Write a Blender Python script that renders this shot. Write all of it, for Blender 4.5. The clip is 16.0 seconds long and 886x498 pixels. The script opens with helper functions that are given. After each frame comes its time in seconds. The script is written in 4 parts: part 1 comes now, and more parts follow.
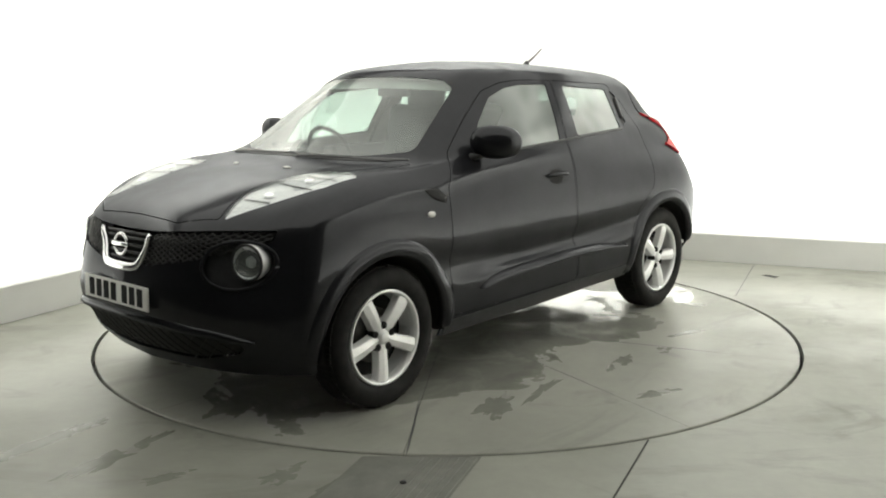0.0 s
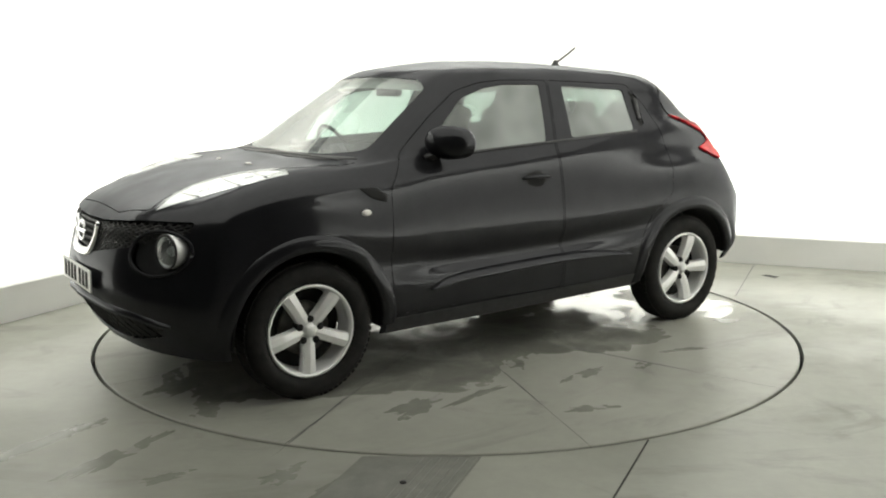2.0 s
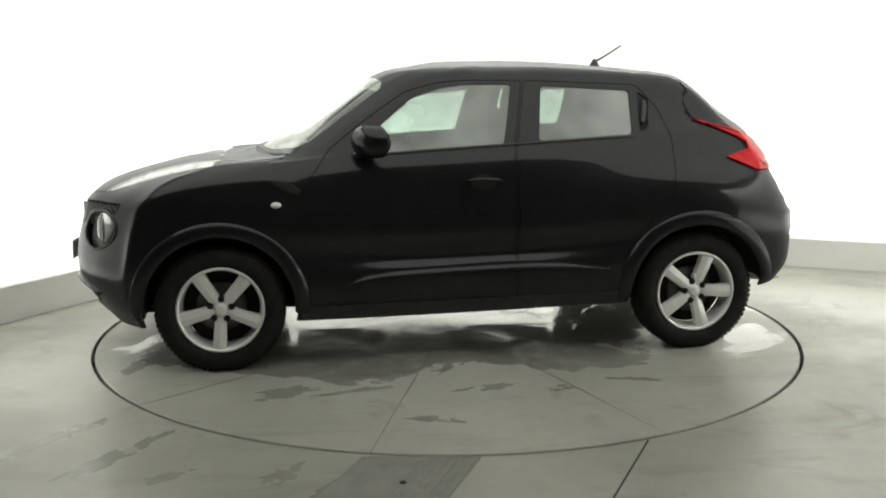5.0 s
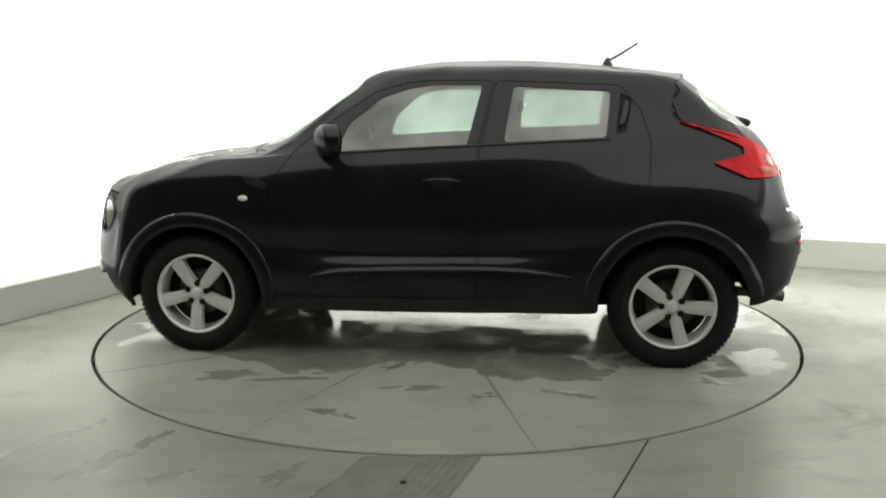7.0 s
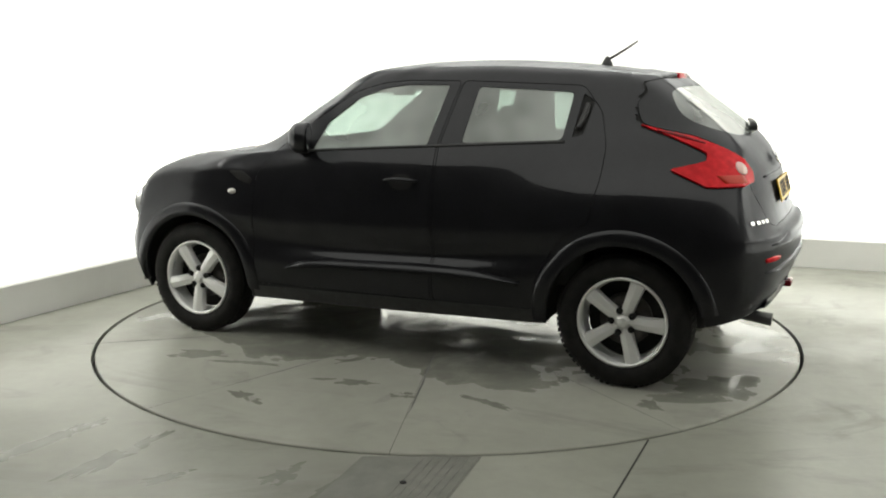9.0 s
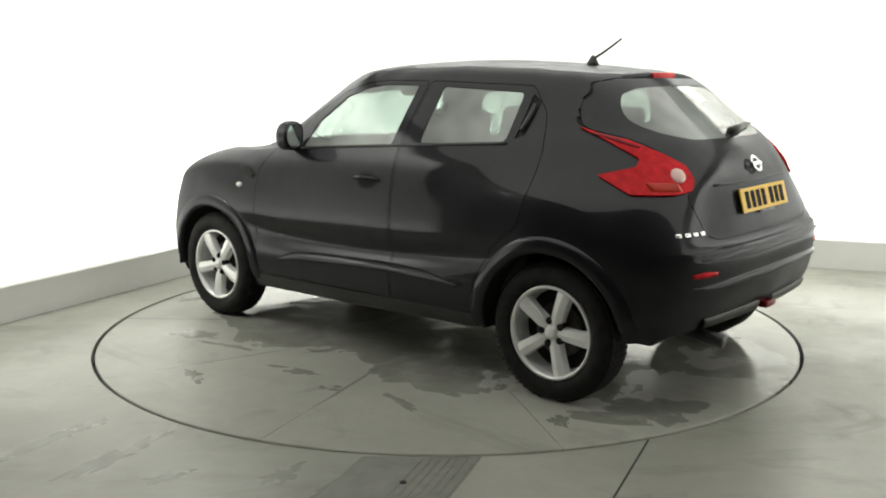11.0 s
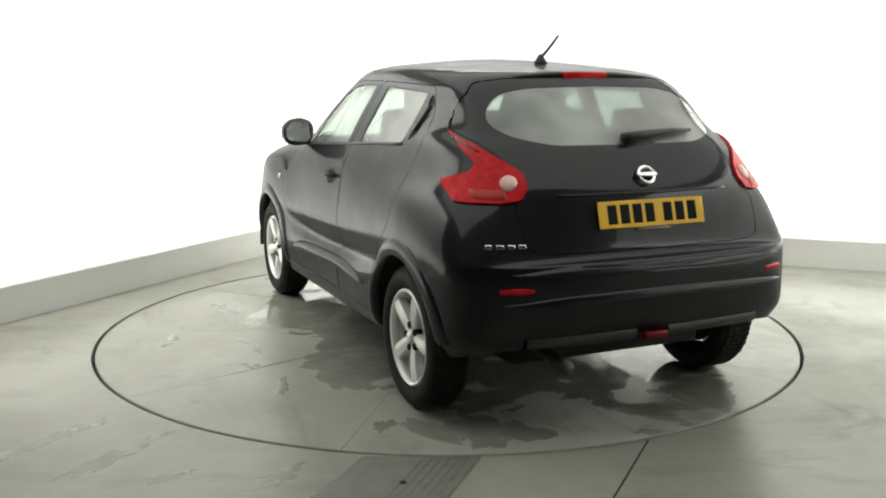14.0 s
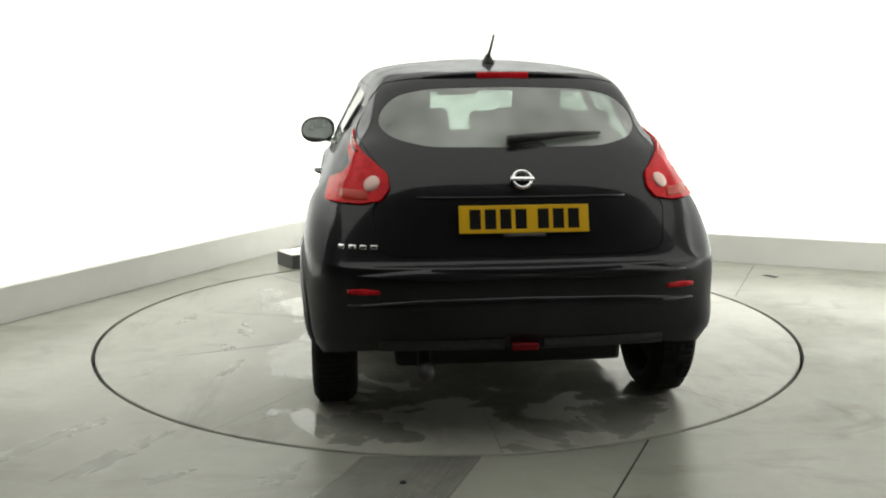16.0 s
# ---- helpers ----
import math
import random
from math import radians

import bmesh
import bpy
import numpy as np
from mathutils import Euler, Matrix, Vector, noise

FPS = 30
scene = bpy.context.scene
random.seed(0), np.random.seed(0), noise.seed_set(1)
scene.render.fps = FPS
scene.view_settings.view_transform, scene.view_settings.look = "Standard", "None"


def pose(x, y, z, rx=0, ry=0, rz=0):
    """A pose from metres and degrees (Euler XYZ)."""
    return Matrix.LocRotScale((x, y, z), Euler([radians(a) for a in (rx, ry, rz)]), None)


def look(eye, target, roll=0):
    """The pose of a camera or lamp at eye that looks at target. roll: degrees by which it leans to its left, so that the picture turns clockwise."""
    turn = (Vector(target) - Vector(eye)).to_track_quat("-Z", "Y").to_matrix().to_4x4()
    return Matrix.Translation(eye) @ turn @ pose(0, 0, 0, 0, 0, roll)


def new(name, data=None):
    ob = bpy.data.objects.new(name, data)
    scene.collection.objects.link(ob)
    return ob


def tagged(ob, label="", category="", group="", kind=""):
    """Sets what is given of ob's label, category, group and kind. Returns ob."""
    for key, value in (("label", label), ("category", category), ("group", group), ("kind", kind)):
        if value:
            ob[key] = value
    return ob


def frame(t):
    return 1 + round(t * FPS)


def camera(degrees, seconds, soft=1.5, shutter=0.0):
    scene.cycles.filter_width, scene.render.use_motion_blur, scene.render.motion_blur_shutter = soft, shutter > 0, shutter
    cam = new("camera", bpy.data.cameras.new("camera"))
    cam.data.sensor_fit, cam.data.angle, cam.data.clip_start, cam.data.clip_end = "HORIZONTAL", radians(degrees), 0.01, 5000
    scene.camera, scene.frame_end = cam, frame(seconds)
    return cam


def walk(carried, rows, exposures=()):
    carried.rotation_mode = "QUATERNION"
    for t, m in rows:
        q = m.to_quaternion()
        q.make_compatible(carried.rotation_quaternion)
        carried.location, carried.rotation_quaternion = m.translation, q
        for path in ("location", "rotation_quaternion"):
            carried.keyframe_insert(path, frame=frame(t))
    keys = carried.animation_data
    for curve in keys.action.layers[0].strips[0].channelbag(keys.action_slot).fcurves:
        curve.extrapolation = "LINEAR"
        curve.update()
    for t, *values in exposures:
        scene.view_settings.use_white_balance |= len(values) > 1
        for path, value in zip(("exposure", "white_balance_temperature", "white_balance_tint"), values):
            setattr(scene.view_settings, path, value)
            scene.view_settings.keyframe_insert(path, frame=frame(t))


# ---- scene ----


# ---- camera: fixed on a tripod before the turntable ----
cam = camera(51.0, 16.0, soft=2.0)
EYE = (0.0, -5.485, 1.456)
VIEW = Matrix.Translation(EYE) @ pose(0, 0, 0, 90 - 10.256, 0, 0.23) @ pose(0, 0, 0, 0, 0, -0.17)
walk(cam, [(0.0, VIEW), (16.0, VIEW)])
scene.view_settings.exposure = 0.0

# heading of the turntable, in degrees, at the clip's half seconds
TURN = [(0, 229.07), (0.5, 226.84), (1, 223.37), (1.5, 219.29), (2, 214.79), (2.5, 210.78), (3, 205.89), (3.5, 201.9),
        (4, 197.82), (4.8, 191.0), (5.6, 184.1), (6.5, 176.44), (7, 172.38), (7.5, 168.61), (8, 163.59), (8.5, 159.44),
        (9, 155.42), (9.8, 149.0), (10.6, 142.4), (11.5, 135.16), (12, 129.97), (12.5, 125.95), (13, 121.95),
        (13.5, 117.92), (14, 113.77), (14.5, 109.59), (15, 104.5), (15.5, 100.46), (16, 96.29)]
CAR_OFFSET = (0.011, -0.102)

# ---- world and lights ----
world = bpy.data.worlds.new("world")
scene.world = world
world.use_nodes = True
world.node_tree.nodes["Background"].inputs[0].default_value = (0.9, 0.95, 1.0, 1)
world.node_tree.nodes["Background"].inputs[1].default_value = 0.02


def area_lamp(name, m, sx, sy, watts, color=(1.0, 1.0, 0.905)):
    d = bpy.data.lights.new(name, "AREA")
    d.shape, d.size, d.size_y, d.energy, d.color = "RECTANGLE", sx, sy, watts, color
    ob = new(name, d)
    ob.matrix_world = m
    return ob


# ---- materials ----
def material(name, color, rough=0.5, metal=0.0, **extra):
    m = bpy.data.materials.new(name)
    m.use_nodes = True
    b = m.node_tree.nodes["Principled BSDF"]
    b.inputs["Base Color"].default_value = (*color, 1)
    b.inputs["Roughness"].default_value = rough
    b.inputs["Metallic"].default_value = metal
    for k, v in extra.items():
        b.inputs[k.replace("_", " ")].default_value = v
    return m


def nodes_of(m):
    return m.node_tree.nodes, m.node_tree.links, m.node_tree.nodes["Principled BSDF"]


def speckled(m, scale, low, high, bump=0.0, coords="Object", detail=6.0, rough=None, bump_scale=None):
    """Varies a material's colour between two tones, with fine relief."""
    n, l, b = nodes_of(m)
    tc = n.new("ShaderNodeTexCoord")
    t = n.new("ShaderNodeTexNoise")
    t.inputs["Scale"].default_value, t.inputs["Detail"].default_value = scale, detail
    l.new(tc.outputs[coords], t.inputs["Vector"])
    r = n.new("ShaderNodeValToRGB")
    r.color_ramp.elements[0].position, r.color_ramp.elements[1].position = 0.3, 0.7
    r.color_ramp.elements[0].color, r.color_ramp.elements[1].color = (*low, 1), (*high, 1)
    l.new(t.outputs["Fac"], r.inputs[0])
    l.new(r.outputs[0], b.inputs["Base Color"])
    if rough:
        q = n.new("ShaderNodeMapRange")
        q.inputs[3].default_value, q.inputs[4].default_value = rough
        l.new(t.outputs["Fac"], q.inputs[0])
        l.new(q.outputs[0], b.inputs["Roughness"])
    if bump:
        f = n.new("ShaderNodeTexNoise")
        f.inputs["Scale"].default_value, f.inputs["Detail"].default_value = bump_scale or scale * 12, 8
        l.new(tc.outputs[coords], f.inputs["Vector"])
        u = n.new("ShaderNodeBump")
        u.inputs["Strength"].default_value, u.inputs["Distance"].default_value = bump, 0.004
        l.new(f.outputs["Fac"], u.inputs["Height"])
        l.new(u.outputs[0], b.inputs["Normal"])
    return m


def paint_material():
    """Black car paint: dark base under a thin dull-polished clear coat."""
    m = bpy.data.materials.new("black_paint")
    m.use_nodes = True
    n, l = m.node_tree.nodes, m.node_tree.links
    n.clear()
    out, mix = n.new("ShaderNodeOutputMaterial"), n.new("ShaderNodeMixShader")
    base, coat, fres = n.new("ShaderNodeBsdfDiffuse"), n.new("ShaderNodeBsdfGlossy"), n.new("ShaderNodeLayerWeight")
    tc, fleck, film = n.new("ShaderNodeTexCoord"), n.new("ShaderNodeTexNoise"), n.new("ShaderNodeTexNoise")
    fleck.inputs["Scale"].default_value, film.inputs["Scale"].default_value = 60, 3
    film.inputs["Detail"].default_value = 6
    tone, dull, gloss = n.new("ShaderNodeValToRGB"), n.new("ShaderNodeMapRange"), n.new("ShaderNodeMapRange")
    tone.color_ramp.elements[0].color, tone.color_ramp.elements[1].color = (0.008, 0.008, 0.0094, 1), (0.012, 0.012, 0.0138, 1)
    for t in (fleck, film):
        l.new(tc.outputs["Object"], t.inputs["Vector"])
    l.new(fleck.outputs["Fac"], tone.inputs[0])
    l.new(tone.outputs[0], base.inputs[0])
    # a sharp clear coat over a broad, dirt-dulled sheen, both uneven with dried water
    sheen, coats = n.new("ShaderNodeBsdfGlossy"), n.new("ShaderNodeMixShader")
    dull.inputs[3].default_value, dull.inputs[4].default_value = 0.02, 0.07
    l.new(film.outputs["Fac"], dull.inputs[0])
    l.new(dull.outputs[0], coat.inputs["Roughness"])
    sheen.inputs["Roughness"].default_value = 0.30
    share = n.new("ShaderNodeMapRange")
    share.inputs[1].default_value, share.inputs[2].default_value = 0.35, 0.65
    share.inputs[3].default_value, share.inputs[4].default_value = 0.28, 0.50
    l.new(film.outputs["Fac"], share.inputs[0])
    l.new(share.outputs[0], coats.inputs[0])
    l.new(coat.outputs[0], coats.inputs[1]), l.new(sheen.outputs[0], coats.inputs[2])
    drops, relief = n.new("ShaderNodeTexNoise"), n.new("ShaderNodeBump")
    drops.inputs["Scale"].default_value, drops.inputs["Detail"].default_value = 9, 5
    relief.inputs["Strength"].default_value, relief.inputs["Distance"].default_value = 0.10, 0.004
    l.new(tc.outputs["Object"], drops.inputs["Vector"])
    l.new(drops.outputs["Fac"], relief.inputs["Height"])
    l.new(relief.outputs[0], coat.inputs["Normal"]), l.new(relief.outputs[0], sheen.inputs["Normal"])
    coat.inputs[0].default_value = sheen.inputs[0].default_value = (0.94, 0.95, 1.0, 1)
    fres.inputs[0].default_value = 0.5
    rise = n.new("ShaderNodeMath")
    rise.operation, rise.inputs[1].default_value = "POWER", 4.0
    l.new(fres.outputs["Facing"], rise.inputs[0])
    gloss.inputs[3].default_value, gloss.inputs[4].default_value = 0.035, 0.34
    l.new(rise.outputs[0], gloss.inputs[0])
    l.new(gloss.outputs[0], mix.inputs[0])
    l.new(base.outputs[0], mix.inputs[1]), l.new(coats.outputs[0], mix.inputs[2])
    l.new(mix.outputs[0], out.inputs[0])
    return m


PAINT = paint_material()
PLASTIC = speckled(material("black_plastic", (0.02, 0.02, 0.021), 0.5), 30, (0.014, 0.014, 0.015), (0.026, 0.026, 0.028), 0.1)
DARK = material("gap_black", (0.006, 0.006, 0.006), 0.8)
RUBBER = speckled(material("tyre_rubber", (0.012, 0.012, 0.012), 0.75, Specular_IOR_Level=0.2), 25, (0.009, 0.009, 0.009), (0.018, 0.017, 0.016), 0.15)
ALLOY = speckled(material("silver_alloy", (0.8, 0.8, 0.8), 0.3, 0.25), 18, (0.81, 0.81, 0.81), (0.86, 0.86, 0.855), rough=(0.28, 0.34))
CHROME = material("chrome", (0.8, 0.8, 0.82), 0.12, 1.0)
STEEL = speckled(material("brake_steel", (0.25, 0.25, 0.25), 0.45, 0.9), 14, (0.07, 0.065, 0.06), (0.18, 0.17, 0.165))
WHITE = speckled(material("white_wall_paint", (0.8, 0.8, 0.8), 0.75), 1.2, (0.78, 0.79, 0.78), (0.83, 0.83, 0.82), 0.03, bump_scale=60)


def floor_material(name, wet_zone, tone_rgb):
    """Grey-green painted concrete with scuffs and stains; wet_zone: half axes of a drip-soaked area with a ragged edge."""
    m = material(name, (0.3, 0.3, 0.29), 0.4, Specular_IOR_Level=0.25)
    n, l, b = nodes_of(m)
    tc = n.new("ShaderNodeTexCoord")

    def noise_tex(scale, detail, rough=0.6, distort=0.0, stretch=None):
        t = n.new("ShaderNodeTexNoise")
        t.inputs["Scale"].default_value, t.inputs["Detail"].default_value = scale, detail
        t.inputs["Roughness"].default_value, t.inputs["Distortion"].default_value = rough, distort
        if stretch:
            mp = n.new("ShaderNodeMapping")
            mp.inputs["Scale"].default_value = stretch
            mp.inputs["Rotation"].default_value = (0, 0, 0.6)
            l.new(tc.outputs["Object"], mp.inputs[0])
            l.new(mp.outputs[0], t.inputs["Vector"])
        else:
            l.new(tc.outputs["Object"], t.inputs["Vector"])
        return t.outputs["Fac"]

    def ramp(src, a, b_, c0, c1):
        r = n.new("ShaderNodeMapRange")
        r.inputs[1].default_value, r.inputs[2].default_value, r.inputs[3].default_value, r.inputs[4].default_value = a, b_, c0, c1
        r.interpolation_type = "SMOOTHSTEP"
        l.new(src, r.inputs[0])
        return r.outputs[0]

    def calc(op, a, c):
        x = n.new("ShaderNodeMath")
        x.operation = op
        for i, v in enumerate((a, c)):
            if isinstance(v, (int, float)):
                x.inputs[i].default_value = v
            else:
                l.new(v, x.inputs[i])
        return x.outputs[0]

    tone = ramp(noise_tex(0.9, 5), 0.3, 0.7, 0.88, 1.08)
    grain = ramp(noise_tex(11, 10, 0.7), 0.25, 0.75, 0.93, 1.04)
    scuff = ramp(noise_tex(1.3, 6, 0.65, 0.5, (1, 3.2, 1)), 0.52, 0.68, 1.0, 0.80)
    blots = ramp(noise_tex(2.3, 6, 0.6, 0.9), 0.60, 0.70, 1.0, 0.80)
    shade = calc("MULTIPLY", calc("MULTIPLY", tone, grain), calc("MULTIPLY", scuff, blots))
    gloss = ramp(noise_tex(0.8, 5, 0.6, 0.4), 0.40, 0.62, 0.28, 0.46)
    if wet_zone:
        sep = n.new("ShaderNodeSeparateXYZ")
        l.new(tc.outputs["Object"], sep.inputs[0])
        ex = calc("POWER", calc("ABSOLUTE", calc("DIVIDE", sep.outputs[0], wet_zone[0]), 0), 3.0)
        ey = calc("POWER", calc("ABSOLUTE", calc("DIVIDE", sep.outputs[1], wet_zone[1]), 0), 3.0)
        edge = calc("ADD", calc("ADD", ex, ey), ramp(noise_tex(1.6, 5, 0.55, 0.6), 0.2, 0.8, -1.0, 1.0))
        soaked = ramp(edge, 0.75, 1.25, 1.0, 0.0)
        patch = ramp(noise_tex(2.6, 7, 0.62, 1.1), 0.34, 0.60, 0.35, 1.0)
        wet = calc("MULTIPLY", soaked, patch)
        shade = calc("MULTIPLY", shade, ramp(wet, 0, 1, 1.0, 0.72))
        gloss = calc("MULTIPLY", gloss, ramp(wet, 0, 1, 1.0, 0.16))
        l.new(ramp(wet, 0, 1, 0.25, 0.5), b.inputs["Specular IOR Level"])
    base = n.new("ShaderNodeMix")
    base.data_type, base.blend_type = "RGBA", "MULTIPLY"
    base.inputs[0].default_value = 1.0
    base.inputs[6].default_value = (*tone_rgb, 1)
    l.new(shade, base.inputs[7])
    l.new(base.outputs[2], b.inputs["Base Color"])
    l.new(gloss, b.inputs["Roughness"])
    u = n.new("ShaderNodeBump")
    u.inputs["Strength"].default_value, u.inputs["Distance"].default_value = 0.10, 0.003
    l.new(noise_tex(5, 6, 0.6), u.inputs["Height"])
    l.new(u.outputs[0], b.inputs["Normal"])
    return m


MIRROR = material("mirror", (0.75, 0.78, 0.78), 0.03, 1.0)
GREY = material("grey_trim", (0.05, 0.05, 0.053), 0.4)
PLINTH = speckled(material("plinth_paint", (0.82, 0.82, 0.8), 0.55), 2.5, (0.78, 0.78, 0.76), (0.86, 0.86, 0.84), 0.04, bump_scale=50)
CEIL = speckled(material("dark_hall_paint", (0.12, 0.12, 0.125), 0.8), 1.5, (0.10, 0.10, 0.104), (0.14, 0.14, 0.148))
CONCRETE = floor_material("painted_concrete", None, (0.256, 0.258, 0.226))
TABLE_TOP = floor_material("wet_concrete", (1.75, 0.9), (0.280, 0.282, 0.248))
HATCH = speckled(material("hatch_metal", (0.14, 0.14, 0.125), 0.55), 14, (0.11, 0.111, 0.098), (0.155, 0.156, 0.138), 0.2)


# ---- mesh helpers ----
def mesh_of(name, bm, mat, smooth=True):
    me = bpy.data.meshes.new(name)
    bm.to_mesh(me)
    bm.free()
    me.materials.append(mat)
    if smooth:
        me.shade_smooth()
    return me


def part(name, bm, mat, parent, label="", smooth=True):
    ob = new(name, mesh_of(name, bm, mat, smooth))
    ob.parent = parent
    if label:
        tagged(ob, label)
    return ob


def thing(name, bm, mat, label, category, group="", kind="", smooth=False):
    return tagged(new(name, mesh_of(name, bm, mat, smooth)), label, category, group, kind)


def quads(bm, rows, closed=False):
    """Skins a list of equally long rows of points."""
    vs = [[bm.verts.new(p) for p in r] for r in rows]
    n = len(rows[0])
    for a, b in zip(vs, vs[1:]):
        for j in range(n if closed else n - 1):
            bm.faces.new((a[j], a[(j + 1) % n], b[(j + 1) % n], b[j]))
    return vs


def box(bm, lo, hi, bevel=0.0, segments=2):
    r = bmesh.ops.create_cube(bm, size=1)
    vs = r["verts"]
    for v in vs:
        v.co = [lo[i] + (v.co[i] + 0.5) * (hi[i] - lo[i]) for i in range(3)]
    if bevel:
        es = list({e for v in vs for e in v.link_edges})
        bmesh.ops.bevel(bm, geom=es, offset=bevel, segments=segments, affect="EDGES", profile=0.6)
    return vs


def lathe(bm, profile, n=48, axis="y", m=Matrix(), cap=True):
    """Turns (radius, along) points round an axis."""
    rows = []
    for r, a in profile:
        row = []
        for k in range(n):
            t = 2 * math.pi * k / n
            p = {"y": (r * math.cos(t), a, r * math.sin(t)), "x": (a, r * math.cos(t), r * math.sin(t)),
                 "z": (r * math.cos(t), r * math.sin(t), a)}[axis]
            row.append(m @ Vector(p))
        rows.append(row)
    vs = quads(bm, rows, True)
    for row, (r, _) in ((vs[0], profile[0]), (vs[-1], profile[-1])):
        if r > 1e-4 and cap:
            bm.faces.new(row)
    bmesh.ops.recalc_face_normals(bm, faces=bm.faces)


def tube(bm, pts, r, n=10, flat=1.0):
    """A rod of radius r (or a list) along points."""
    pts = [Vector(p) for p in pts]
    rs = r if isinstance(r, (list, tuple)) else [r] * len(pts)
    rows = []
    for i, p in enumerate(pts):
        d = (pts[min(i + 1, len(pts) - 1)] - pts[max(i - 1, 0)]).normalized()
        a = d.cross(Vector((0, 0, 1)) if abs(d.z) < 0.95 else Vector((1, 0, 0))).normalized()
        b = d.cross(a)
        rows.append([p + (a * math.cos(2 * math.pi * k / n) + b * flat * math.sin(2 * math.pi * k / n)) * rs[i] for k in range(n)])
    vs = quads(bm, rows, True)
    bm.faces.new(vs[0]), bm.faces.new(vs[-1])
    bmesh.ops.recalc_face_normals(bm, faces=bm.faces)


def catmull(p, t):
    """Point at t of a smooth curve through the points p."""
    i = min(int(t), len(p) - 2)
    f = t - i
    a, b, c, d = p[max(i - 1, 0)], p[i], p[i + 1], p[min(i + 2, len(p) - 1)]
    if i == 0:
        a = b * 2 - c
    if i + 2 >= len(p):
        d = c * 2 - b
    return 0.5 * ((2 * b) + (c - a) * f + (2 * a - 5 * b + 4 * c - d) * f * f + (3 * b - a - 3 * c + d) * f ** 3)


# ---- the studio ----
PLINTH_H = 0.235
CORNER = Vector((-1.10, 3.18, 0))
LEFT_DIR, RIGHT_DIR = Vector((-0.4555, -0.8902, 0)), Vector((0.9375, -0.3482, 0))
TABLE_R = 2.021


LEFT_N, RIGHT_N = Vector((-0.8902, 0.4555, 0)), Vector((0.3482, 0.9375, 0))
EAST = CORNER + RIGHT_DIR * 6.0
EAST_DIR, EAST_N = Vector((0.10, -0.995, 0)), Vector((0.995, 0.10, 0))


def wall_line(back, radius=0.7):
    """Plan line of the white walls: three straight runs with curved corners, moved outwards by back."""
    def meet(p, d, q, e):
        w = q - p
        return p + d * ((w.x * e.y - w.y * e.x) / (d.x * e.y - d.y * e.x))

    a = meet(CORNER + LEFT_N * back, LEFT_DIR, CORNER + RIGHT_N * back, RIGHT_DIR)
    b = meet(CORNER + RIGHT_N * back, RIGHT_DIR, EAST + EAST_N * back, EAST_DIR)
    pts = [a + LEFT_DIR * LEFT_RUN]
    for c, d0, d1 in ((a, LEFT_DIR, RIGHT_DIR), (b, -RIGHT_DIR, EAST_DIR)):
        for k in range(13):
            f = k / 12
            p0, p2 = c + d0 * radius, c + d1 * radius
            pts.append(p0.lerp(c, f).lerp(c.lerp(p2, f), f))
    pts.append(b + EAST_DIR * EAST_RUN)
    return pts


LEFT_RUN, EAST_RUN = 6.2, 7.0


